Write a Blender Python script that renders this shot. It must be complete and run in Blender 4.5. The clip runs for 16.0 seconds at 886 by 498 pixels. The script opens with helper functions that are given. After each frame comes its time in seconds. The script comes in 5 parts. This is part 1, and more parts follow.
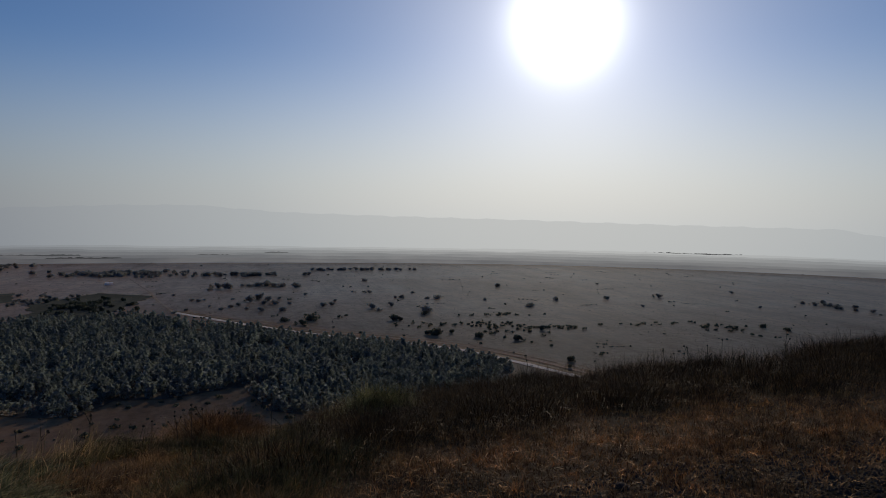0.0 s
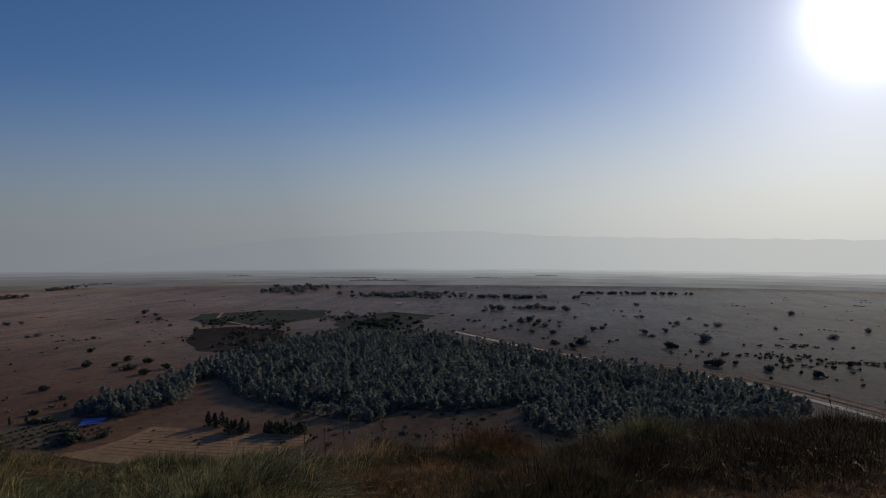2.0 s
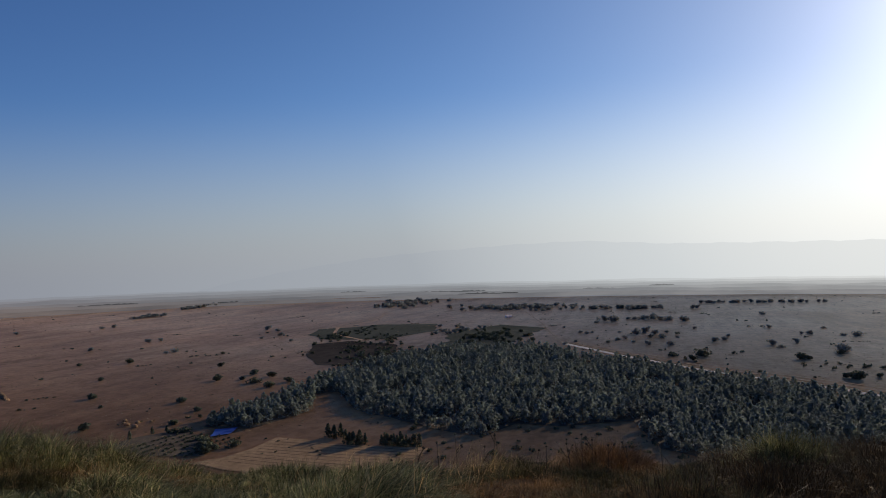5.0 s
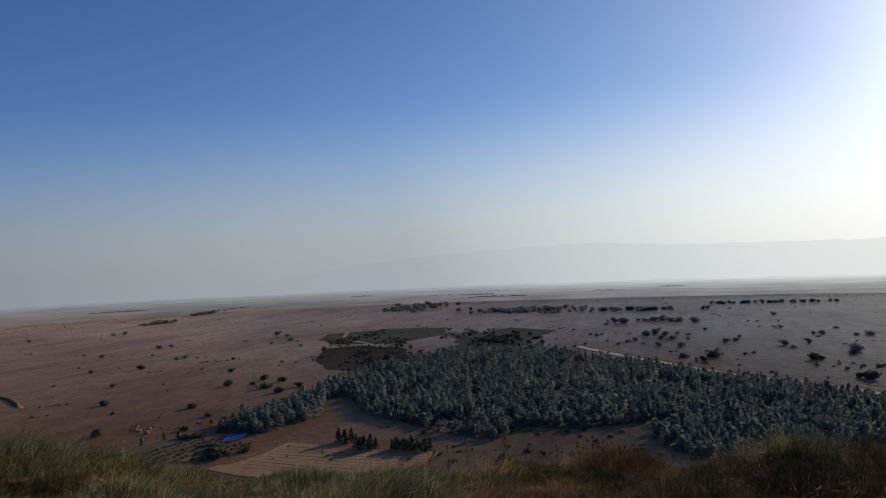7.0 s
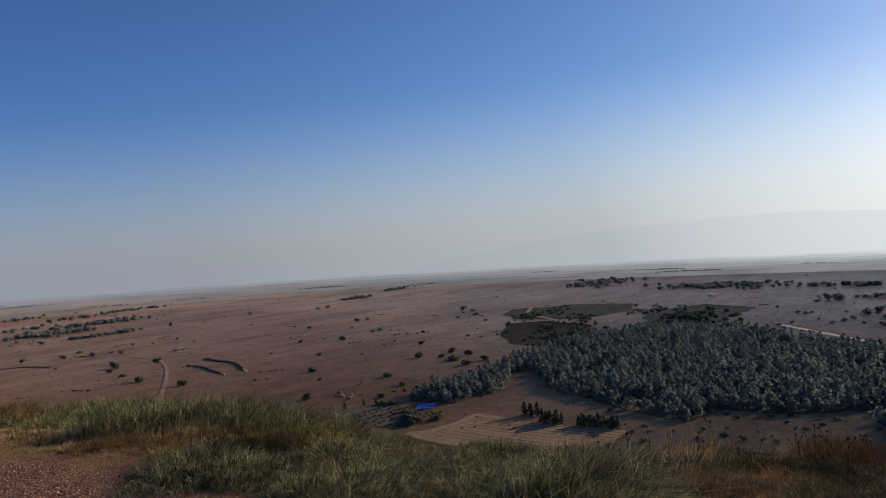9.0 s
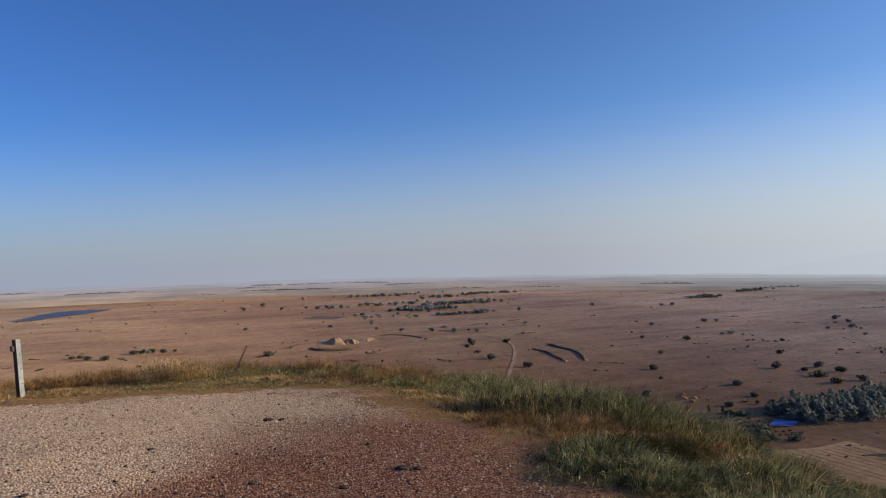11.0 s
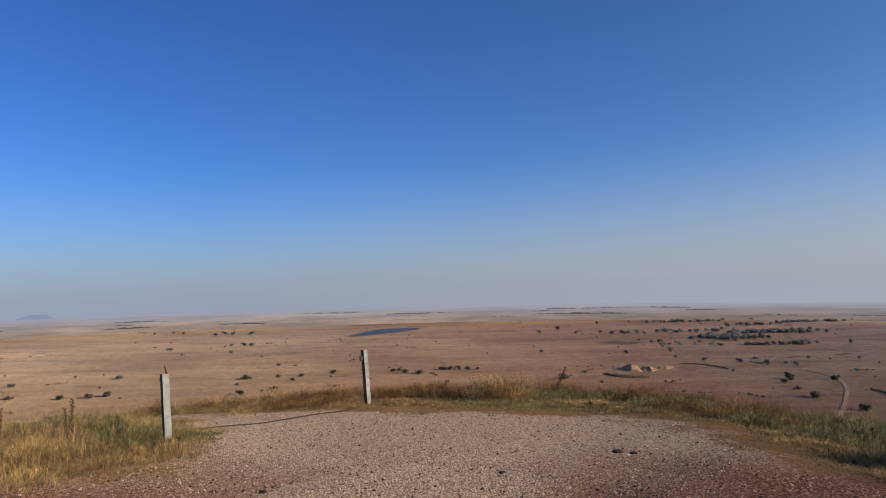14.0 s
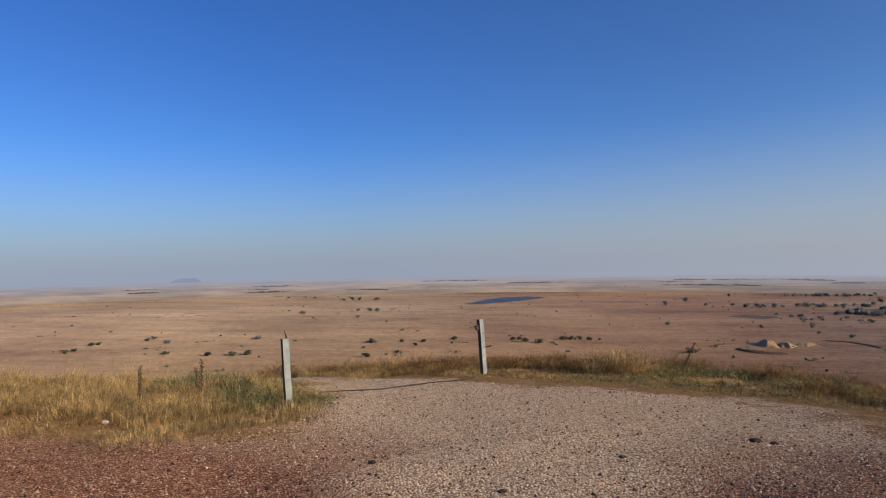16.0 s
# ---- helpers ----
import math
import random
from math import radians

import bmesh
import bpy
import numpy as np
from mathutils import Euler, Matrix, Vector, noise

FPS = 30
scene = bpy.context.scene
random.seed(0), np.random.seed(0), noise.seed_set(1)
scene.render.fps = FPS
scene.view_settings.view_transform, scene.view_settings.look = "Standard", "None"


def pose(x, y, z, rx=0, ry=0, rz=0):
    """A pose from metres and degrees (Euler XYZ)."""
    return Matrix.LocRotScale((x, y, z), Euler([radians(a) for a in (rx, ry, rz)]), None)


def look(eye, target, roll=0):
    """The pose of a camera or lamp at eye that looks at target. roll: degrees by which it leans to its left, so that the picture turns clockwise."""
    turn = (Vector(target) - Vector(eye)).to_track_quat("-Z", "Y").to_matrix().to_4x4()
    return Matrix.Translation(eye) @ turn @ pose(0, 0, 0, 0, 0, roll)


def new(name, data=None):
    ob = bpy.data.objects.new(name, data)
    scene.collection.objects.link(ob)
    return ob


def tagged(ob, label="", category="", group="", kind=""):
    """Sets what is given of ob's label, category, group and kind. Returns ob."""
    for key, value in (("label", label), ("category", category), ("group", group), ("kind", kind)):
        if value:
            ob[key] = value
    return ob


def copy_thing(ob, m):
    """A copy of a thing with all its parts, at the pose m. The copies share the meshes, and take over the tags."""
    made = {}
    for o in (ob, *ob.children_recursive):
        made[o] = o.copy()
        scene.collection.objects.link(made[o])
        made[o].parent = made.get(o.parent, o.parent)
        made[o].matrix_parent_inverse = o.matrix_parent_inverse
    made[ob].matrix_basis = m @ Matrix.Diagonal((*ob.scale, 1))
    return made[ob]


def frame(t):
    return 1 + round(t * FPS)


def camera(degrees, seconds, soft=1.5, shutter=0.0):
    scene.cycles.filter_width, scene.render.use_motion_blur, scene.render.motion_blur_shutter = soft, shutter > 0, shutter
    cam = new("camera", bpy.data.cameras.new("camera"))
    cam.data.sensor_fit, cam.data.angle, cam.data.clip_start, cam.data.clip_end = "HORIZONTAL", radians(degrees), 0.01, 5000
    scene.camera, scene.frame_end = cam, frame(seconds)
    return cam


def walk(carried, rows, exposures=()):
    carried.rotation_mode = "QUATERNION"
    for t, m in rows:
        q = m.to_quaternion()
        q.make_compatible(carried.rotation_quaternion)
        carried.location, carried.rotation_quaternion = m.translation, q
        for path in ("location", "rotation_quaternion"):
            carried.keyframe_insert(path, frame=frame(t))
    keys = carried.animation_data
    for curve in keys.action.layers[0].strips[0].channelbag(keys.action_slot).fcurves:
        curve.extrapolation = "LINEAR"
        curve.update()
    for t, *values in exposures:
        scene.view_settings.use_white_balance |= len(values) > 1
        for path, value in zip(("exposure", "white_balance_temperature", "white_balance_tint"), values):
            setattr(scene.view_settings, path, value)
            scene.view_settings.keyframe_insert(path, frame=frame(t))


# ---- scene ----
cam = camera(67.03, 16.0, soft=1.0)
ROWS = [
    (0.0, pose(-0.000, -0.000, 1.550, 87.91, -0.94, -104.30)),
    (0.5, pose(0.001, -0.001, 1.551, 88.70, -1.09, -98.69)),
    (1.0, pose(0.001, -0.001, 1.550, 89.73, -0.87, -95.31)),
    (1.5, pose(0.004, -0.004, 1.550, 89.83, -0.70, -87.88)),
    (2.0, pose(0.014, -0.010, 1.548, 89.69, -0.10, -81.54)),
    (2.5, pose(0.025, -0.016, 1.543, 90.43, 0.10, -75.64)),
    (3.0, pose(0.019, -0.016, 1.545, 91.23, -0.11, -69.44)),
    (3.5, pose(0.062, -0.006, 1.539, 90.87, 0.64, -67.97)),
    (4.0, pose(0.055, -0.011, 1.539, 90.20, 0.86, -71.93)),
    (6.3, pose(0.053, -0.015, 1.541, 91.21, 2.15, -72.21)),
    (6.5, pose(0.049, -0.013, 1.540, 90.84, 2.53, -72.26)),
    (7.0, pose(0.046, -0.018, 1.542, 91.23, 2.25, -71.58)),
    (7.5, pose(0.050, -0.022, 1.542, 90.24, 1.60, -67.88)),
    (8.0, pose(0.057, -0.020, 1.542, 89.43, 2.77, -64.84)),
    (8.2, pose(0.064, -0.025, 1.539, 89.29, 2.99, -62.93)),
    (10.3, pose(-0.055, 0.458, 1.560, 89.94, 0.22, -35.96)),
    (10.5, pose(-0.061, 0.521, 1.550, 89.55, -0.34, -31.22)),
    (11.0, pose(-0.125, 0.744, 1.526, 90.40, 1.10, -27.25)),
    (11.5, pose(-0.226, 0.891, 1.502, 90.83, 0.28, -14.69)),
    (12.0, pose(-0.304, 1.113, 1.492, 91.66, 3.85, -4.94)),
    (12.5, pose(-0.358, 1.252, 1.461, 91.34, 1.67, -2.01)),
    (13.0, pose(-0.455, 1.326, 1.453, 91.84, 2.06, -5.38)),
    (13.5, pose(-0.449, 1.473, 1.438, 92.56, 2.50, -1.80)),
    (14.0, pose(-0.437, 1.611, 1.417, 92.93, 1.19, -2.54)),
    (14.5, pose(-0.495, 1.671, 1.436, 93.16, 2.81, -0.28)),
    (15.0, pose(-0.524, 1.833, 1.427, 93.89, 2.77, 10.56)),
    (15.5, pose(-0.424, 1.802, 1.424, 92.86, 1.86, 11.28)),
    (16.0, pose(-0.385, 1.931, 1.418, 90.42, 0.76, 7.73)),
]
EXPOSURES = [(0.0, -1.0), (2.0, -1.0), (3.5, -0.45), (8.2, -0.32), (11.0, 0.18), (14.0, 0.1), (16.0, 0.1)]
walk(cam, ROWS, EXPOSURES)

# ---- sky and sun ----
SUN_AZ, SUN_EL = -114.3, 16.7      # bearing to the left of north, height above the level
SUN_DIR = Vector((-math.sin(radians(SUN_AZ)) * math.cos(radians(SUN_EL)), math.cos(radians(SUN_AZ)) * math.cos(radians(SUN_EL)), math.sin(radians(SUN_EL))))
SKY_STRENGTH = 0.11
SKY_TINT = (0.97, 0.93, 1.02)
AWAY_TINT = (0.42, 0.65, 1.10)


def link(tree, a, out, b, inp):
    tree.links.new(a.outputs[out], b.inputs[inp])


def sun_side(t, dot):
    """0 away from the sun, 1 towards it."""
    side = t.nodes.new("ShaderNodeMapRange")
    side.inputs["From Min"].default_value, side.inputs["From Max"].default_value = -0.6, 1.0
    link(t, dot, "Value", side, "Value")
    return side


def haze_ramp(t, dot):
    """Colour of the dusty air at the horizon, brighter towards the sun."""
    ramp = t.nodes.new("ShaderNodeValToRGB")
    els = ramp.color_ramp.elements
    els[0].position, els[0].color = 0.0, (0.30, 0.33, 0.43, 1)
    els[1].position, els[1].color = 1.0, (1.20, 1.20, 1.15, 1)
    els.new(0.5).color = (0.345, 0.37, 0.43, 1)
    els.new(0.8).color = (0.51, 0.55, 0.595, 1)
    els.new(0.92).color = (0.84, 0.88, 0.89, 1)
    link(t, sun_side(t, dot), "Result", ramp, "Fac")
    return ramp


def math_node(t, op, a, b=0.0, c=0.0):
    """A Math node; a, b and c are numbers or (node, output) pairs."""
    n = t.nodes.new("ShaderNodeMath")
    n.operation = op
    for k, v in enumerate((a, b, c)):
        if isinstance(v, tuple):
            link(t, v[0], v[1], n, k)
        else:
            n.inputs[k].default_value = v
    return n


def make_world():
    w = bpy.data.worlds.new("sky")
    scene.world = w
    w.use_nodes = True
    t = w.node_tree
    t.nodes.clear()
    sky = t.nodes.new("ShaderNodeTexSky")
    sky.sky_type = "NISHITA"
    sky.sun_disc = False
    sky.sun_elevation = radians(SUN_EL)
    sky.sun_rotation = radians(-SUN_AZ)
    sky.altitude = 900
    sky.air_density, sky.dust_density, sky.ozone_density = 1.0, 0.4, 3.0
    deep = t.nodes.new("ShaderNodeHueSaturation")
    deep.inputs["Saturation"].default_value, deep.inputs["Value"].default_value = 1.1, 1.0
    link(t, sky, "Color", deep, "Color")
    hue = t.nodes.new("ShaderNodeVectorMath")
    hue.operation = "MULTIPLY"
    hue.inputs[1].default_value = SKY_TINT
    link(t, deep, "Color", hue, 0)
    co = t.nodes.new("ShaderNodeTexCoord")
    # dusty haze that thickens towards the horizon
    sep = t.nodes.new("ShaderNodeSeparateXYZ")
    link(t, co, "Generated", sep, 0)
    band = t.nodes.new("ShaderNodeMapRange")
    band.interpolation_type = "SMOOTHSTEP"
    band.inputs["From Min"].default_value, band.inputs["From Max"].default_value = 0.27, 0.0
    band.inputs["To Min"].default_value, band.inputs["To Max"].default_value = 0.0, 1.0
    # how near a direction lies to the sun
    dot = t.nodes.new("ShaderNodeVectorMath")
    dot.operation = "DOT_PRODUCT"
    dot.inputs[1].default_value = SUN_DIR
    link(t, co, "Generated", dot, 0)
    ramp = haze_ramp(t, dot)
    away = math_node(t, "SUBTRACT", 1.0, (sun_side(t, dot), "Result"))
    high = math_node(t, "MULTIPLY_ADD", (away, "Value"), 0.10, (sep, "Z"))
    link(t, high, "Value", band, "Value")
    tone = t.nodes.new("ShaderNodeMix")
    tone.data_type = "RGBA"
    tone.inputs["A"].default_value, tone.inputs["B"].default_value = (*SKY_TINT, 1), (*AWAY_TINT, 1)
    link(t, away, "Value", tone, "Factor")
    link(t, tone, "Result", hue, 1)
    dim = math_node(t, "POWER", (away, "Value"), 3.0)
    link(t, math_node(t, "MULTIPLY_ADD", (dim, "Value"), -0.16, 1.10), "Value", deep, "Value")
    scale = t.nodes.new("ShaderNodeVectorMath")
    scale.operation = "SCALE"
    scale.inputs["Scale"].default_value = 1.0 / SKY_STRENGTH
    link(t, ramp, "Color", scale, 0)
    mix = t.nodes.new("ShaderNodeMix")
    mix.data_type = "RGBA"
    link(t, band, "Result", mix, "Factor")
    link(t, hue, "Vector", mix, "A")
    link(t, scale, "Vector", mix, "B")
    # the glare of dusty air close round the sun
    total = None
    for power, amount in ((20000, 300.0), (600, 36.0), (80, 4.0), (12, 2.2)):
        p = t.nodes.new("ShaderNodeMath")
        p.operation = "POWER"
        mx = t.nodes.new("ShaderNodeMath")
        mx.operation = "MAXIMUM"
        mx.inputs[1].default_value = 0.0
        link(t, dot, "Value", mx, 0)
        link(t, mx, "Value", p, 0)
        p.inputs[1].default_value = power
        m = t.nodes.new("ShaderNodeMath")
        m.operation = "MULTIPLY_ADD"
        m.inputs[1].default_value = amount
        link(t, p, "Value", m, 0)
        m.inputs[2].default_value = 0.0
        if total:
            link(t, total, "Value", m, 2)
        total = m
    tint = t.nodes.new("ShaderNodeVectorMath")
    tint.operation = "SCALE"
    tint.inputs[0].default_value = (1.0, 0.99, 0.97)
    link(t, total, "Value", tint, "Scale")
    add = t.nodes.new("ShaderNodeVectorMath")
    add.operation = "ADD"
    link(t, mix, "Result", add, 0)
    link(t, tint, "Vector", add, 1)
    bg = t.nodes.new("ShaderNodeBackground")
    bg.inputs["Strength"].default_value = SKY_STRENGTH
    out = t.nodes.new("ShaderNodeOutputWorld")
    link(t, add, "Vector", bg, "Color")
    link(t, bg, "Background", out, "Surface")


make_world()
sun_data = bpy.data.lights.new("sun", "SUN")
sun_data.energy, sun_data.angle, sun_data.color = 5.0, radians(0.6), (1.0, 0.81, 0.58)
sun = new("sun", sun_data)
sun.matrix_world = look(SUN_DIR * 200, (0, 0, 0))


# ---- materials ----
def material(name):
    m = bpy.data.materials.new(name)
    m.use_nodes = True
    t = m.node_tree
    b = t.nodes["Principled BSDF"]
    return m, t, b


def noise_node(t, scale, detail=5.0, rough=0.6, stretch=None):
    geo = t.nodes.new("ShaderNodeNewGeometry")
    n = t.nodes.new("ShaderNodeTexNoise")
    n.inputs["Scale"].default_value, n.inputs["Detail"].default_value, n.inputs["Roughness"].default_value = scale, detail, rough
    if stretch:
        mp = t.nodes.new("ShaderNodeMapping")
        mp.inputs["Scale"].default_value = stretch[:3]
        mp.inputs["Rotation"].default_value = (0, 0, radians(stretch[3]))
        link(t, geo, "Position", mp, "Vector")
        link(t, mp, "Vector", n, "Vector")
    else:
        link(t, geo, "Position", n, "Vector")
    return n


def ramp_node(t, src, out, stops):
    r = t.nodes.new("ShaderNodeValToRGB")
    els = r.color_ramp.elements
    els[0].position, els[0].color = stops[0][0], (*stops[0][1], 1)
    els[1].position, els[1].color = stops[-1][0], (*stops[-1][1], 1)
    for p, c in stops[1:-1]:
        els.new(p).color = (*c, 1)
    link(t, src, out, r, "Fac")
    return r


def mix_node(t, a, aout, b, bout, fac=None, fout=None, value=0.5, blend="MIX"):
    m = t.nodes.new("ShaderNodeMix")
    m.data_type, m.blend_type = "RGBA", blend
    m.inputs["Factor"].default_value = value
    if fac:
        link(t, fac, fout, m, "Factor")
    link(t, a, aout, m, "A")
    link(t, b, bout, m, "B")
    return m


def bump_node(t, b, src, out, strength, distance):
    n = t.nodes.new("ShaderNodeBump")
    n.inputs["Strength"].default_value, n.inputs["Distance"].default_value = strength, distance
    link(t, src, out, n, "Height")
    link(t, n, "Normal", b, "Normal")
    return n


def grazing_gloss(m, b, weight=None):
    """A gloss that grows towards grazing: the low sky's colour stands in for haze."""
    t = m.node_tree
    lw = t.nodes.new("ShaderNodeLayerWeight")
    lw.inputs["Blend"].default_value = 0.5
    fac = math_node(t, "MULTIPLY", (math_node(t, "POWER", (lw, "Facing"), GLOSS_RISE), "Value"), GLOSS_MOST)
    if weight:
        fac = math_node(t, "MULTIPLY", (fac, "Value"), (weight, "Value"))
    g = t.nodes.new("ShaderNodeBsdfGlossy")
    g.distribution = "BECKMANN"
    g.inputs["Color"].default_value = (0.80, 0.88, 1.0, 1)
    g.inputs["Roughness"].default_value = 0.12
    sh = t.nodes.new("ShaderNodeMixShader")
    link(t, fac, "Value", sh, 0)
    link(t, b, "BSDF", sh, 1)
    link(t, g, "BSDF", sh, 2)
    link(t, sh, "Shader", t.nodes["Material Output"], "Surface")


GLOSS_RISE, GLOSS_MOST = 11.0, 0.15


def speckled(name, dark, light, scale, rough=0.85, bump=0.3, size=0.02, big=None, metal=0.0, plain=False):
    """A surface of two tones at two scales, with relief."""
    m, t, b = material(name)
    fine = noise_node(t, scale)
    c = ramp_node(t, fine, "Fac", [(0.3, dark), (0.7, light)])
    broad = noise_node(t, scale * (big or 0.08), 3.0)
    shade = ramp_node(t, broad, "Fac", [(0.3, (0.72, 0.72, 0.72)), (0.7, (1.12, 1.12, 1.12))])
    col = mix_node(t, c, "Color", shade, "Color", value=1.0, blend="MULTIPLY")
    link(t, col, "Result", b, "Base Color")
    b.inputs["Roughness"].default_value, b.inputs["Metallic"].default_value = rough, metal
    b.inputs["Specular IOR Level"].default_value = 0.1 if rough > 0.88 else 0.5
    bump_node(t, b, fine, "Fac", bump, size)
    if plain:
        b.inputs["Specular IOR Level"].default_value = 0.0
        if max(light) > 0.2:
            grazing_gloss(m, b)
    return m


def leafy(name, dark, light, rough=0.75, thin=0.25, sheen=0.0, third=None, patch=0.05, wax=0.06):
    """Leaves or blades: each island its own tone, a little light passing through."""
    m, t, b = material(name)
    geo = t.nodes.new("ShaderNodeNewGeometry")
    c = ramp_node(t, geo, "Random Per Island", [(0.0, dark), (0.68, light), (1.0, third)] if third else [(0.0, dark), (1.0, light)])
    broad = noise_node(t, patch, 3.0)
    lo, hi = ((0.45, 0.45, 0.42), (1.45, 1.38, 1.2)) if patch > 1 else ((0.65, 0.65, 0.65), (1.15, 1.15, 1.1))
    shade = ramp_node(t, broad, "Fac", [(0.35, lo), (0.65, hi)])
    col = mix_node(t, c, "Color", shade, "Color", value=1.0, blend="MULTIPLY")
    if patch > 1:
        tuft = ramp_node(t, noise_node(t, 11.0, 3.0, 0.6), "Fac", [(0.38, (0.34, 0.34, 0.32)), (0.5, (0.95, 0.95, 0.95)), (0.62, (1.7, 1.66, 1.55))])
        col = mix_node(t, col, "Result", tuft, "Color", value=1.0, blend="MULTIPLY")
    link(t, col, "Result", b, "Base Color")
    b.inputs["Roughness"].default_value = rough
    b.inputs["Specular IOR Level"].default_value = wax
    # bluish sheen on the trees' leaves imitates a veil of haze
    b.inputs["Sheen Weight"].default_value, b.inputs["Sheen Roughness"].default_value = sheen, 0.6
    b.inputs["Sheen Tint"].default_value = (0.72, 0.82, 0.95, 1)
    tr = t.nodes.new("ShaderNodeBsdfTranslucent")
    link(t, col, "Result", tr, "Color")
    sh = t.nodes.new("ShaderNodeMixShader")
    sh.inputs[0].default_value = thin
    link(t, b, "BSDF", sh, 1)
    link(t, tr, "BSDF", sh, 2)
    link(t, sh, "Shader", t.nodes["Material Output"], "Surface")
    return m


def ground_material():
    m, t, b = material("dry_ground")
    # the plain: burnt-off steppe, pale straw and red-brown earth in long streaks
    wide = noise_node(t, 0.0035, 6.0, 0.62, (1.0, 1.0, 1.0, 0))
    streak = noise_node(t, 0.012, 5.0, 0.65, (0.35, 1.6, 1.0, 32))
    tuft = noise_node(t, 0.16, 4.0, 0.7)
    p1 = ramp_node(t, wide, "Fac", [(0.32, (0.245, 0.128, 0.062)), (0.5, (0.33, 0.182, 0.092)), (0.68, (0.41, 0.25, 0.13))])
    p2 = ramp_node(t, streak, "Fac", [(0.36, (0.74, 0.72, 0.70)), (0.46, (0.95, 0.95, 0.95)), (0.56, (1.03, 1.02, 1.0)), (0.66, (1.14, 1.12, 1.08))])
    p3 = ramp_node(t, tuft, "Fac", [(0.35, (0.80, 0.79, 0.77)), (0.6, (1.05, 1.05, 1.04))])
    # tan grassland to the west, red-brown fallow to the east
    q1 = ramp_node(t, wide, "Fac", [(0.32, (0.190, 0.126, 0.072)), (0.5, (0.265, 0.182, 0.104)), (0.68, (0.345, 0.248, 0.148))])
    pos = t.nodes.new("ShaderNodeSeparateXYZ")
    link(t, t.nodes.new("ShaderNodeNewGeometry"), "Position", pos, 0)
    west = math_node(t, "MULTIPLY_ADD", (pos, "X"), -0.0022, 0.55)
    west = math_node(t, "MULTIPLY_ADD", (streak, "Fac"), 0.5, (math_node(t, "SUBTRACT", (west, "Value"), 0.25), "Value"))
    west = math_node(t, "MINIMUM", (math_node(t, "MAXIMUM", (west, "Value"), 0.0), "Value"), 1.0)
    p1 = mix_node(t, p1, "Color", q1, "Color", west, "Value")
    plain = mix_node(t, p1, "Result", p2, "Color", value=1.0, blend="MULTIPLY")
    plain = mix_node(t, plain, "Result", p3, "Color", value=1.0, blend="MULTIPLY")
    # paler and bluer towards the sun side: haze painted into the plain's colour
    haze_x = ramp_node(t, math_node(t, "MULTIPLY_ADD", (pos, "X"), 0.001, 0.0), "Value", [(0.35, (1.0, 1.0, 1.0)), (0.85, (1.75, 1.78, 1.95))])
    plain = mix_node(t, plain, "Result", haze_x, "Color", value=1.0, blend="MULTIPLY")
    furrow = noise_node(t, 0.03, 4.0, 0.7, (0.18, 2.6, 1.0, 24))
    p4 = ramp_node(t, furrow, "Fac", [(0.34, (0.88, 0.87, 0.86)), (0.46, (0.99, 0.99, 0.99)), (0.7, (1.04, 1.04, 1.03))])
    plain = mix_node(t, plain, "Result", p4, "Color", value=1.0, blend="MULTIPLY")
    mottle = noise_node(t, 0.045, 6.0, 0.72)
    p5 = ramp_node(t, mottle, "Fac", [(0.36, (0.82, 0.81, 0.79)), (0.47, (0.98, 0.98, 0.98)), (0.62, (1.08, 1.07, 1.05))])
    plain = mix_node(t, plain, "Result", p5, "Color", value=1.0, blend="MULTIPLY")
    # the hilltop: straw-strewn soil
    s1 = noise_node(t, 5.0, 6.0, 0.7)
    s2 = noise_node(t, 28.0, 5.0, 0.75)
    s3 = noise_node(t, 0.9, 4.0, 0.6)
    straw = ramp_node(t, s2, "Fac", [(0.3, (0.09, 0.052, 0.026)), (0.5, (0.25, 0.15, 0.066)), (0.7, (0.42, 0.275, 0.125))])
    burnt = ramp_node(t, s2, "Fac", [(0.42, (0.020, 0.013, 0.008)), (0.55, (0.070, 0.037, 0.017)), (0.72, (0.17, 0.096, 0.046))])
    at_s = t.nodes.new("ShaderNodeAttribute")
    at_s.attribute_name = "straw"
    where = math_node(t, "MULTIPLY_ADD", (at_s, "Fac"), 0.26, (s3, "Fac"))
    where = ramp_node(t, where, "Value", [(0.42, (0, 0, 0)), (0.60, (1, 1, 1))])
    soil = mix_node(t, burnt, "Color", straw, "Color", where, "Color")
    # crushed stone trodden into red earth
    geo = t.nodes.new("ShaderNodeNewGeometry")
    vor = t.nodes.new("ShaderNodeTexVoronoi")
    vor.inputs["Scale"].default_value = 55.0
    link(t, geo, "Position", vor, "Vector")
    cell = t.nodes.new("ShaderNodeSeparateXYZ")
    link(t, vor, "Color", cell, 0)
    stone = ramp_node(t, cell, "X", [(0.0, (0.11, 0.046, 0.026)), (0.5, (0.30, 0.145, 0.085)), (0.85, (0.44, 0.26, 0.165)), (1.0, (0.66, 0.48, 0.34))])
    dust = noise_node(t, 1.3, 5.0, 0.7)
    red = ramp_node(t, dust, "Fac", [(0.3, (0.155, 0.066, 0.038)), (0.7, (0.31, 0.152, 0.090))])
    grav = mix_node(t, red, "Color", stone, "Color", value=0.6)
    at_pale = t.nodes.new("ShaderNodeAttribute")
    at_pale.attribute_name = "pale"
    white = ramp_node(t, cell, "Y", [(0.0, (0.25, 0.16, 0.10)), (0.4, (0.49, 0.355, 0.235)), (1.0, (0.76, 0.60, 0.42))])
    grav = mix_node(t, grav, "Result", white, "Color", at_pale, "Fac")
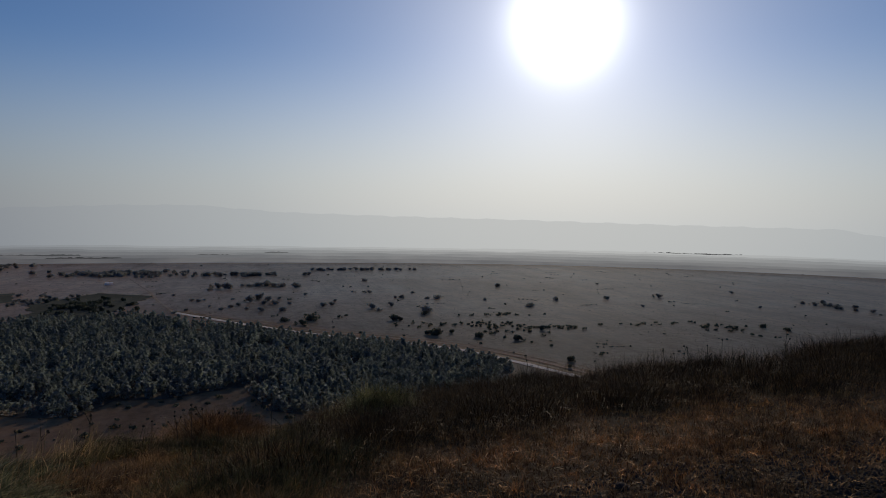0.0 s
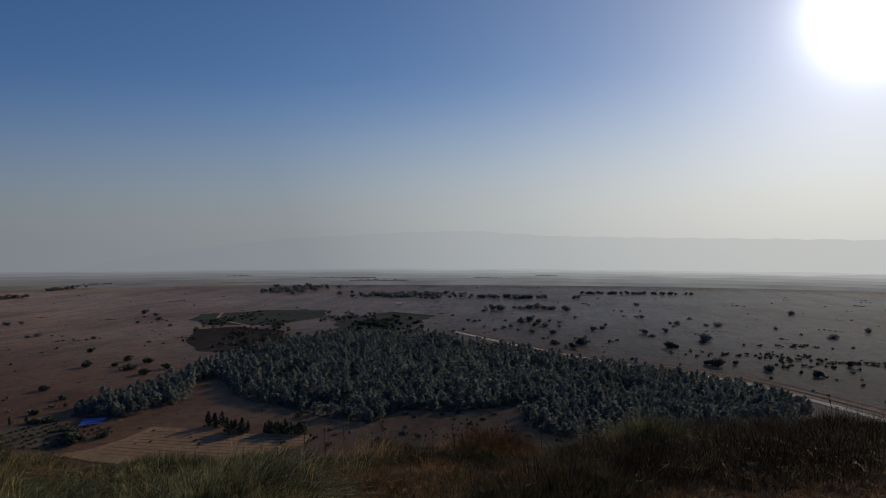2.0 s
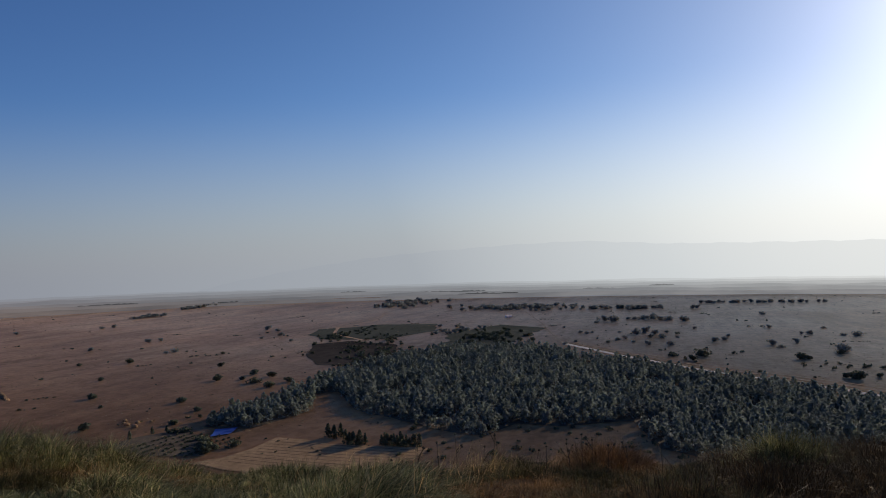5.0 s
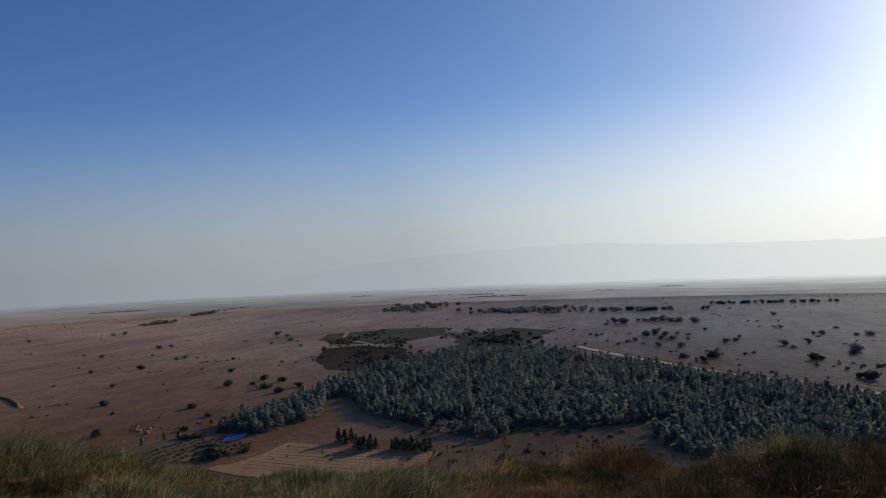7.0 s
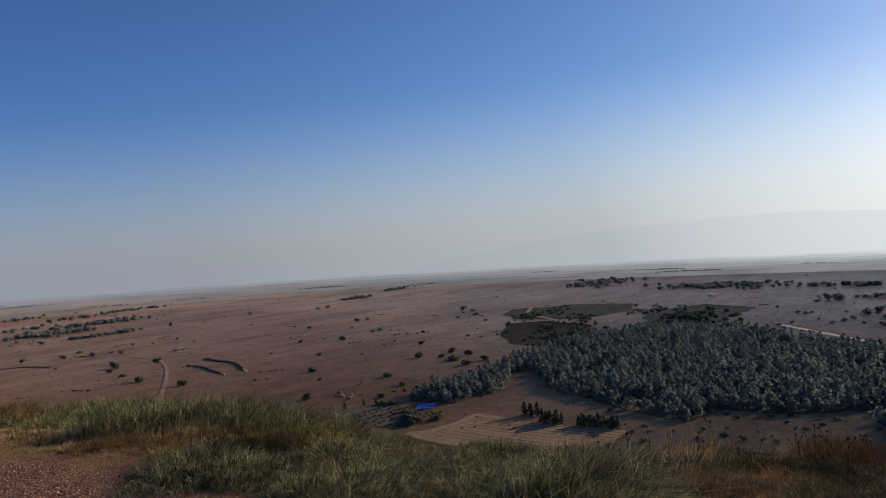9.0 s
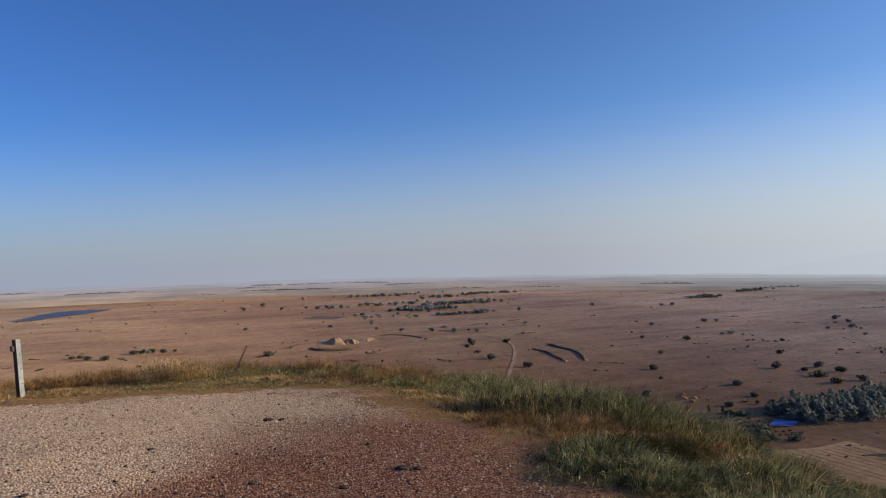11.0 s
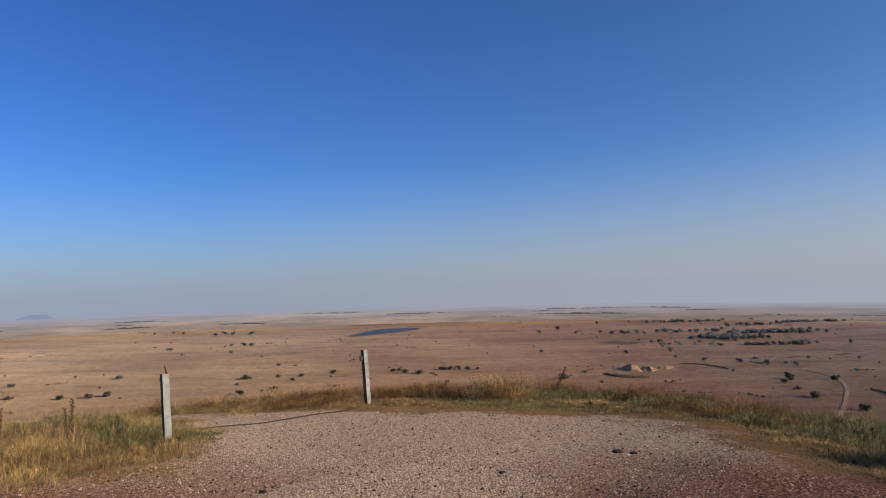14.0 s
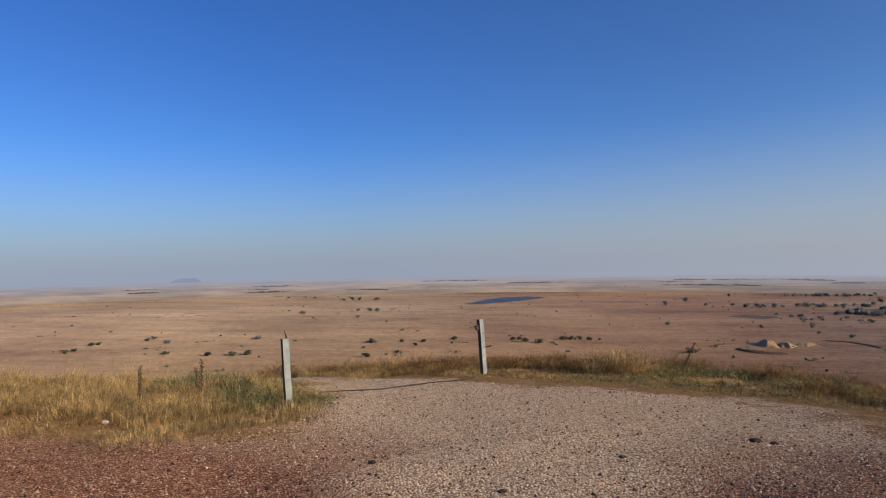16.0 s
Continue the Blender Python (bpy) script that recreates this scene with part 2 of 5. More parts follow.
    # cell edges darkened to paint the shade between stones
    gap = ramp_node(t, vor, "Distance", [(0.45, (1.05, 1.05, 1.05)), (0.72, (0.56, 0.51, 0.48))])
    grav = mix_node(t, grav, "Result", gap, "Color", value=1.0, blend="MULTIPLY")
    at_g = t.nodes.new("ShaderNodeAttribute")
    at_g.attribute_name = "gravel"
    at_h = t.nodes.new("ShaderNodeAttribute")
    at_h.attribute_name = "hill"
    edge = math_node(t, "MULTIPLY_ADD", (math_node(t, "SUBTRACT", (noise_node(t, 3.2, 6.0, 0.75), "Fac"), 0.5), "Value"), 2.4, (at_g, "Fac"))
    edge = ramp_node(t, edge, "Value", [(0.40, (0, 0, 0)), (0.60, (1, 1, 1))])
    near = mix_node(t, soil, "Result", grav, "Result", edge, "Color")
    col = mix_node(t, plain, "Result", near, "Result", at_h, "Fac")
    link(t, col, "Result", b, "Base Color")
    b.inputs["Roughness"].default_value = 0.9
    b.inputs["Specular IOR Level"].default_value = 0.014
    # bluish sheen at flat angles, standing in for haze on the plain
    link(t, math_node(t, "MULTIPLY_ADD", (at_h, "Fac"), -0.02, 0.02), "Value", b, "Sheen Weight")
    b.inputs["Sheen Roughness"].default_value = 0.2
    b.inputs["Sheen Tint"].default_value = (0.50, 0.68, 1.0, 1)
    b.inputs["Diffuse Roughness"].default_value = 1.0
    grazing_gloss(m, b, math_node(t, "SUBTRACT", 1.0, (at_h, "Fac")))
    bm = t.nodes.new("ShaderNodeBump")
    bm.inputs["Strength"].default_value, bm.inputs["Distance"].default_value = 1.0, 0.014
    bm.invert = True
    link(t, vor, "Distance", bm, "Height")
    bm2 = t.nodes.new("ShaderNodeBump")
    bm2.inputs["Strength"].default_value, bm2.inputs["Distance"].default_value = 0.6, 0.05
    link(t, s1, "Fac", bm2, "Height")
    link(t, bm, "Normal", bm2, "Normal")
    link(t, bm2, "Normal", b, "Normal")
    return m


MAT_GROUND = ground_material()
MAT_ROAD = speckled("road_dust", (0.46, 0.40, 0.35), (0.64, 0.58, 0.52), 0.6, 0.9, plain=True)
MAT_TRACK = speckled("dirt_track", (0.32, 0.205, 0.125), (0.43, 0.285, 0.18), 0.5, 0.95, plain=True)
MAT_SAND = speckled("bare_sand", (0.30, 0.185, 0.095), (0.42, 0.27, 0.145), 0.3, 0.95, plain=True)
MAT_TRENCH = speckled("dug_earth_and_shade", (0.085, 0.058, 0.040), (0.19, 0.125, 0.078), 0.5, 0.95)
MAT_PALEFIELD = speckled("stubble_field", (0.23, 0.155, 0.092), (0.35, 0.24, 0.142), 0.35, 0.95, plain=True)
MAT_GREENFIELD = speckled("irrigated_field", (0.060, 0.066, 0.056), (0.098, 0.104, 0.088), 0.15, 1.0, plain=True)
MAT_DARKFIELD = speckled("burnt_field", (0.034, 0.031, 0.030), (0.062, 0.055, 0.050), 0.08, 0.95, plain=True)
MAT_FALLOW = speckled("dark_fallow", (0.12, 0.082, 0.058), (0.21, 0.14, 0.095), 0.06, 0.95, plain=True)
MAT_WATER = speckled("pond_water", (0.075, 0.085, 0.088), (0.11, 0.12, 0.12), 0.05, 0.45, 0.03, 0.1)
MAT_SHEET = speckled("blue_sheeting", (0.015, 0.045, 0.24), (0.03, 0.075, 0.36), 0.3, 0.5)
MAT_BARK = speckled("bark", (0.05, 0.036, 0.026), (0.12, 0.09, 0.066), 6.0, 0.95)
MAT_OAK = leafy("oak_leaves", (0.064, 0.076, 0.050), (0.105, 0.118, 0.082), 0.8, thin=0.2, sheen=0.08, wax=0.03)
MAT_PINE = leafy("pine_needles", (0.150, 0.180, 0.162), (0.168, 0.200, 0.178), 0.8, thin=0.5, sheen=0.5, wax=0.03)
MAT_GRASS = leafy("green_grass", (0.020, 0.027, 0.010), (0.23, 0.245, 0.115), thin=0.14, third=(0.50, 0.43, 0.25), patch=2.6)
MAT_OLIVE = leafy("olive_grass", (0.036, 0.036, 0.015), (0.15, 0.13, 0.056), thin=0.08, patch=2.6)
# leaves of far trees, paled and greyed: haze painted into their colour
MAT_HAZED_LEAF = leafy("hazed_leaves", (0.150, 0.166, 0.158), (0.21, 0.225, 0.212), 0.8, thin=0.35, sheen=0.4, wax=0.03)
MAT_TUFT = leafy("steppe_tufts", (0.16, 0.095, 0.050), (0.36, 0.235, 0.125), thin=0.19)
MAT_STRAW = leafy("dry_grass", (0.25, 0.170, 0.078), (0.58, 0.43, 0.225), thin=0.2, patch=2.2)
MAT_RUST = leafy("withered_grass", (0.085, 0.050, 0.023), (0.36, 0.21, 0.098), thin=0.05, patch=2.6)
MAT_ORANGE = leafy("red_straw", (0.17, 0.088, 0.034), (0.50, 0.27, 0.108), thin=0.04, patch=2.6)
MAT_DARKWEED = leafy("dark_weed", (0.024, 0.015, 0.008), (0.105, 0.066, 0.030), thin=0.05, patch=2.2)
MAT_BROWN = leafy("sere_grass", (0.13, 0.080, 0.038), (0.36, 0.225, 0.105), thin=0.12, patch=2.2)
MAT_STALK = speckled("thistle_stalk", (0.07, 0.05, 0.03), (0.16, 0.11, 0.06), 30.0, 0.9)
MAT_STEEL = speckled("galvanised_steel", (0.18, 0.20, 0.19), (0.31, 0.335, 0.315), 9.0, 0.7, 0.1, 0.002, big=0.3, metal=0.0)
MAT_IRON = speckled("rusty_iron_and_shade", (0.03, 0.02, 0.016), (0.09, 0.055, 0.04), 40.0, 0.8)
MAT_WALL = speckled("plastered_wall", (0.62, 0.60, 0.56), (0.76, 0.74, 0.70), 1.0, 0.9)
MAT_LITTER = speckled("needle_litter", (0.075, 0.058, 0.042), (0.15, 0.115, 0.08), 0.2, 0.95)
MAT_LITTERBAG = speckled("white_plastic", (0.70, 0.70, 0.68), (0.82, 0.82, 0.80), 20.0, 0.4)
MAT_CLOD = speckled("dark_clod", (0.035, 0.026, 0.020), (0.09, 0.065, 0.048), 40.0, 0.95)
MAT_SPOIL = speckled("sandy_spoil", (0.33, 0.20, 0.10), (0.45, 0.285, 0.15), 0.35, 0.95, 0.4, 0.2)

# ---- the lie of the land ----
PLAIN = -88.5                      # the plain, below the hilltop
HUB = (0.0, 0.8)                   # where the onlooker stands on the hilltop
# bearing (degrees, to the left of north), distance of the hill's brow, its height
BROW = [(-180, 34, 0.6), (-165, 24, 0.5), (-150, 14, 0.25), (-137, 10.5, -0.12), (-128, 9.8, -0.38), (-119, 9.0, -0.55), (-110, 8.0, -0.60),
        (-97, 7.0, -0.69), (-84, 6.8, -0.72), (-70, 6.2, -0.73), (-57, 6.6, -0.71), (-44, 8.0, -0.57), (-32, 11.0, -0.84),
        (-20, 14.2, -1.0), (-8, 15.8, -1.1), (5, 16.2, -1.08), (14, 15.8, -1.14), (24, 15.0, -1.02), (34, 15.0, -0.85), (45, 16.0, -0.7),
        (70, 22, 0.0), (110, 34, 0.5), (180, 34, 0.6)]


def ground(x, y):
    """Height of the ground, for arrays of x and y."""
    x, y = np.asarray(x, float), np.asarray(y, float)
    dx, dy = x - HUB[0], y - HUB[1]
    r, az = np.hypot(dx, dy), np.degrees(np.arctan2(-dx, dy))
    a, d, z = np.array(BROW).T
    rc, zc = np.interp(az, a, d), np.interp(az, a, z)
    near = zc * np.clip((r - 3.0) / (rc - 3.0), 0, 1) ** 1.6
    s = np.maximum(r - rc, 0)
    hill = near - 0.12 * s - 0.55 * (s - 5 * (1 - np.exp(-s / 5)))
    hill = hill + np.clip((s - 3) / 25, 0, 1) * (1.2 * np.sin(az / 7.0 + r / 23) + 0.8 * np.sin(az / 3.1 - r / 15)) * np.clip(1 - s / 200, 0, 1)
    k = (hill - PLAIN) / 9.0
    soft = np.where(k > 30, k, np.log1p(np.exp(np.minimum(k, 30))))
    # the plain swells a little; bent down behind the backdrop to fit the view
    swell = 1.6 * np.sin(x / 310 + 0.5) * np.sin(y / 270 + 1.1) * np.clip((r - 300) / 600, 0, 1)
    far = -np.maximum(r - 1600, 0) ** 2 / 30000
    bumps = 0.02 * np.sin(1.7 * x + 0.6 * y) * np.sin(1.3 * y - 0.5 * x) + 0.012 * np.sin(4.1 * x - 1.2) * np.sin(3.7 * y + 0.4)
    return PLAIN + 9.0 * soft + swell + far + bumps * np.clip((40 - r) / 10, 0, 1)

# ---- mesh helpers ----
def mesh_object(name, verts, faces, mats, parent=None, face_mats=None, smooth=False, normals=None):
    """Verts and faces (rows of 3 or 4 indices, -1 past a triangle) as one mesh object."""
    me = bpy.data.meshes.new(name)
    verts, faces = np.asarray(verts, np.float32), np.asarray(faces, np.int32)
    size = (faces >= 0).sum(1).astype(np.int32)
    start = np.zeros(len(faces), np.int32)
    start[1:] = np.cumsum(size)[:-1]
    me.vertices.add(len(verts))
    me.vertices.foreach_set("co", verts.ravel())
    me.loops.add(int(size.sum()))
    me.loops.foreach_set("vertex_index", faces[faces >= 0])
    me.polygons.add(len(faces))
    me.polygons.foreach_set("loop_start", start)
    me.polygons.foreach_set("loop_total", size)
    if face_mats is not None:
        me.polygons.foreach_set("material_index", np.asarray(face_mats, np.int32))
    if smooth:
        me.polygons.foreach_set("use_smooth", np.ones(len(faces), bool))
    for m in mats:
        me.materials.append(m)
    me.update(calc_edges=True)
    me.validate()
    if normals is not None:
        me.normals_split_custom_set_from_vertices(np.asarray(normals, np.float32).tolist())
    ob = new(name, me)
    ob.parent = parent
    return ob


def part(name, bm, mat, parent, label=""):
    """A bmesh as one mesh object under a thing or part."""
    me = bpy.data.meshes.new(name)
    bm.to_mesh(me)
    bm.free()
    me.materials.append(mat)
    ob = new(name, me)
    ob.parent = parent
    if label:
        tagged(ob, label)
    return ob


def inside(poly, x, y):
    """Whether points lie in a polygon."""
    x, y = np.asarray(x, float), np.asarray(y, float)
    hit = np.zeros(x.shape, bool)
    for (ax, ay), (bx, by) in zip(poly, poly[1:] + poly[:1]):
        if ay != by:
            hit ^= ((ay > y) != (by > y)) & (x < (bx - ax) * (y - ay) / (by - ay) + ax)
    return hit


def edge_distance(poly, x, y):
    """Distance of points to a polygon's outline, positive inside."""
    x, y = np.asarray(x, float), np.asarray(y, float)
    d = np.full(x.shape, 1e9)
    for (ax, ay), (bx, by) in zip(poly, poly[1:] + poly[:1]):
        ux, uy = bx - ax, by - ay
        k = np.clip(((x - ax) * ux + (y - ay) * uy) / (ux * ux + uy * uy + 1e-9), 0, 1)
        d = np.minimum(d, np.hypot(x - ax - k * ux, y - ay - k * uy))
    return np.where(inside(poly, x, y), d, -d)


def bearing(x, y):
    return np.degrees(np.arctan2(-(np.asarray(x, float) - HUB[0]), np.asarray(y, float) - HUB[1]))


def brow_at(az):
    a, d, z = np.array(BROW).T
    return np.interp(az, a, d)


rng = np.random.default_rng(7)

# the trodden gravel of the lookout and of the way that leaves it
GRAVEL = [(-12, 6.8), (-5.4, 7.6), (-4.1, 7.45), (-3.1, 7.7), (-2.85, 8.4), (-2.8, 9.3), (-3.2, 10.5), (-4.1, 12.4), (-6, 13.2), (-8, 13.6), (-8, 15.0), (-5.0, 14.7), (-3.9, 13.9),
          (-2.8, 13.2), (-1.7, 12.3), (-0.6, 11.5), (0.3, 11.0), (1.3, 10.8), (2.3, 10.8), (2.9, 10.0), (2.9, 8.6), (2.8, 7.3), (3.0, 6.4), (3.1, 5.2),
          (2.5, 4.1), (2.0, 3.2), (1.2, 1.8), (0.2, 0.0), (-4, -2), (-12, -2)]


def paleness(x, y):
    """Where wheels and feet have ground the red stone to pale grit."""
    lobes = [np.hypot((x + 0.2) / 3.8, (y - 9.8) / 3.4), np.hypot((x + 4.0) / 5.0, (y - 14.2) / 1.8), np.hypot((x + 0.5) / 1.3, (y - 6.7) / 1.2), np.hypot((x + 3.0) / 2.6, (y - 12.6) / 2.2)]
    return 2.3 * (1.12 - np.min(lobes, axis=0))


def make_ground():
    """One sheet from the hilltop to past the horizon."""
    rings = np.concatenate([np.linspace(0.3, 20, 110), 20 * np.exp(np.linspace(0.03, math.log(4700 / 20), 100))])
    n = 480
    a = np.linspace(0, 2 * np.pi, n, endpoint=False)
    x = HUB[0] - np.outer(rings, np.sin(a))
    y = HUB[1] + np.outer(rings, np.cos(a))
    x, y = np.append(x.ravel(), HUB[0]), np.append(y.ravel(), HUB[1])
    z = ground(x, y)
    i, j = np.meshgrid(np.arange(len(rings) - 1), np.arange(n), indexing="ij")
    k = (j + 1) % n
    quads = np.stack([i * n + j, i * n + k, (i + 1) * n + k, (i + 1) * n + j], -1).reshape(-1, 4)
    c = len(x) - 1
    fan = np.stack([np.full(n, c), np.arange(n), np.roll(np.arange(n), -1), np.full(n, -1)], -1)
    quads, fan = quads[:, ::-1], fan
    ob = mesh_object("ground", np.stack([x, y, z], -1), np.vstack([quads, fan]), [MAT_GROUND], smooth=True)
    r = np.hypot(x - HUB[0], y - HUB[1])
    d = edge_distance(GRAVEL, x, y)
    wob = 0.25 * np.sin(3.1 * x + 1.7 * y) + 0.2 * np.sin(5.3 * y - 2.9 * x)
    gravel = np.clip((d + wob) / 1.3 + 0.5, -0.8, 1.8)
    pale = np.clip(paleness(x, y) + 0.3 * np.sin(1.9 * x + 0.7 * y) * np.sin(1.4 * y), 0, 1)
    hill = np.clip(1.6 - (r - brow_at(bearing(x, y))) / 60, 0, 1)
    path = np.exp(-((x - 4.25 - 0.10 * (y + 3)) / 0.55) ** 2) * np.clip((-0.8 - y) / 1.0, 0, 1)
    straw = np.clip(np.maximum((y - 1.0) / 2.0, 1.3 * path), 0, 1.3)
    for name, v in (("straw", straw), ("gravel", gravel), ("pale", pale), ("hill", hill)):
        at = ob.data.attributes.new(name, "FLOAT", "POINT")
        at.data.foreach_set("value", v.astype(np.float32))
    return tagged(ob, "dry brown steppe and gravelled hilltop", "ground", kind="structure")


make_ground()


def flat_area(name, poly, mat, label, category, lift=0.25, step=12.0, kind="structure", ragged=1.0):
    """A level patch of the plain with its own surface, following the ground."""
    rough = []
    for (ax, ay), (bx, by) in zip(poly, poly[1:] + poly[:1]):
        m = max(2, int(math.hypot(bx - ax, by - ay) / 9))
        for k in range(m):
            j = 0.10 * math.hypot(bx - ax, by - ay) * ragged if k else 0
            px, py = ax + (bx - ax) * k / m, ay + (by - ay) * k / m
            rough.append((px + j * noise.noise((px / 30, py / 30, 1)), py + j * noise.noise((px / 30, py / 30, 7))))
    poly = rough
    xs, ys = [p[0] for p in poly], [p[1] for p in poly]
    bm = bmesh.new()
    gx, gy = np.arange(min(xs), max(xs) + step, step), np.arange(min(ys), max(ys) + step, step)
    bm.faces.new([bm.verts.new((px, py, 0)) for px, py in poly])
    for g, no in ((gx, (1, 0, 0)), (gy, (0, 1, 0))):
        for v in g[1:-1]:
            co = (v, 0, 0) if no[0] else (0, v, 0)
            bmesh.ops.bisect_plane(bm, geom=bm.verts[:] + bm.edges[:] + bm.faces[:], plane_co=co, plane_no=no)
    for v in bm.verts:
        v.co.z = float(ground(v.co.x, v.co.y)) + lift
    if sum(f.normal.z for f in bm.faces) < 0:
        bmesh.ops.reverse_faces(bm, faces=bm.faces[:])
    bm.normal_update()
    me = bpy.data.meshes.new(name)
    bm.to_mesh(me)
    bm.free()
    me.materials.append(mat)
    return tagged(new(name, me), label, category, kind=kind)


def ribbon(name, line, width, mat, label, category, lift=0.3, step=8.0):
    """A road or track along a line, draped on the ground."""
    pts = []
    for (ax, ay), (bx, by) in zip(line, line[1:]):
        m = max(1, int(math.hypot(bx - ax, by - ay) / step))
        pts += [(ax + (bx - ax) * k / m, ay + (by - ay) * k / m) for k in range(m)]
    pts.append(line[-1])
    p = np.array(pts, float)
    for _ in range(6):
        p[1:-1] = (p[:-2] + 2 * p[1:-1] + p[2:]) / 4
    d = np.gradient(p, axis=0)
    d /= np.linalg.norm(d, axis=1)[:, None]
    nrm = np.stack([-d[:, 1], d[:, 0]], -1)
    w = width / 2 * (1 + 0.18 * np.sin(np.arange(len(p)) * 1.7))[:, None]
    l, r = p + nrm * w, p - nrm * w
    v = np.concatenate([l, r])
    z = ground(v[:, 0], v[:, 1]) + lift
    k = np.arange(len(p) - 1)
    f = np.stack([k + len(p), k + len(p) + 1, k + 1, k], -1)
    return tagged(mesh_object(name, np.c_[v, z], f, [mat]), label, category, kind="structure")


# ---- the plain: roads, fields, water ----
ROAD = [(690, 92), (610, 30), (538, -36), (497, -92), (466, -128), (427, -150), (380, -172), (300, -205), (180, -300)]
ribbon("road", ROAD, 6.0, MAT_ROAD, "pale dusty country road beside the pine wood", "road")
ribbon("track", [(x + 11.5, y - 9) for x, y in ROAD], 2.6, MAT_TRACK, "bare earth track along the road", "track")
ribbon("track", [(x + 19, y - 15) for x, y in ROAD[1:]], 1.8, MAT_TRACK, "faint wheel track along the road", "track")
ribbon("verge", [(x + 4.6, y - 3.7) for x, y in ROAD], 3.2, MAT_TRENCH, "dark weedy verge beside the road", "verge")
ribbon("track", [(640, 1150), (540, 930), (359, 679), (372, 637), (377, 608), (364, 563), (340, 519), (303, 466), (272, 424), (241, 381)], 2.8, MAT_TRACK, "bare dirt track across the steppe", "track")
ribbon("track", [(700, 320), (760, 390), (860, 430), (980, 420), (1100, 460)], 4.0, MAT_TRACK, "pale dirt track past the fields", "track")
flat_area("field", [(256, 206), (267, 196), (283, 191), (305, 190), (304, 173), (299, 158), (301, 131), (303, 106), (284, 107), (268, 112), (250, 150)], MAT_PALEFIELD, "pale terraced stubble field", "field")
flat_area("field", [(748, 420), (813, 439), (883, 369), (895, 297), (807, 268), (713, 299), (703, 366)], MAT_GREENFIELD, "dark green irrigated field", "field")
flat_area("field", [(573, 323), (663, 366), (693, 332), (665, 266), (579, 232), (529, 254), (526, 286)], MAT_DARKFIELD, "dark burnt field with scrub", "field")
flat_area("field", [(657, 213), (768, 241), (889, 206), (848, 135), (704, 145), (660, 160)], MAT_GREENFIELD, "dark green scrubby plantation behind the wood", "field")
flat_area("field", [(270, 269), (290, 265), (308, 251), (299, 231), (284, 214), (268, 207), (258, 240)], MAT_LITTER, "dark tilled orchard ground", "field")
flat_area("field", [(298, 226), (312, 233), (318, 223), (306, 219)], MAT_SHEET, "bright blue plastic sheeting on the ground", "plastic sheet", lift=0.5)
flat_area("field", [(262, 966), (294, 995), (334, 962), (298, 930)], MAT_FALLOW, "dark burnt strip of steppe", "field")
flat_area("field", [(980, 915), (1030, 880), (990, 840), (950, 880)], MAT_FALLOW, "dark burnt strip of steppe", "field")
flat_area("water", [(-122, 1195), (-94, 1280), (-66, 1358), (-23, 1368), (24, 1360), (-20, 1285), (-60, 1234), (-96, 1186)], MAT_WATER, "still blue pond on the steppe", "water", lift=0.8)


ribbon("track", [(1120, 215), (905, 150), (790, 122), (690, 92)], 1.6, MAT_TRACK, "dirt track that leads on from the road", "track")
for k in range(9):
    x = 263 + 4.3 * k
    ribbon("track", [(x, 190 - 0.4 * k), (x - 3 + 0.4 * k, 150), (x + 1, 110 - k)], 0.5 + 0.15 * (k % 3), MAT_FALLOW, "low terrace bank across the stubble field", "terrace", 0.27)


# ---- trees ----
def clump_mesh(centres, radii, per, size, seed, flat=1.0):
    """A crown: many small ragged leaf tufts round several lobes, each turned outwards. Returns places, faces and the tufts' outward normals."""
    g = np.random.default_rng(seed)
    c, r = np.repeat(np.array(centres, float), per, 0), np.repeat(np.array(radii, float), per)
    n = len(c)

    def unit(v):
        return v / np.linalg.norm(v, axis=1)[:, None]

    d = unit(g.normal(size=(n, 3)))
    p = c + d * (r * g.uniform(0.55, 1.05, n))[:, None] * np.array([1, 1, flat])
    a = unit(g.normal(size=(n, 3)))
    b = unit(np.cross(a, g.normal(size=(n, 3))))
    up = np.cross(a, b)
    turn = np.sign(np.sum(up * d, 1))[:, None]
    b, up = b * turn, up * turn
    s = (size * g.uniform(0.6, 1.3, n))[:, None]
    v = np.stack([p - a * s, p - b * s * 0.7 + up * s * 0.4, p + a * s, p + b * s * 0.6], 1).reshape(-1, 3)
    k = 4 * np.arange(n)[:, None]
    f = np.concatenate([np.c_[k, k + 1, k + 2, np.full((n, 1), -1)], np.c_[k, k + 2, k + 3, np.full((n, 1), -1)]], 1).reshape(-1, 4)
    return v, f, np.repeat(unit(d + 0.35 * up + np.array([0, 0, 0.15])), 4, 0)


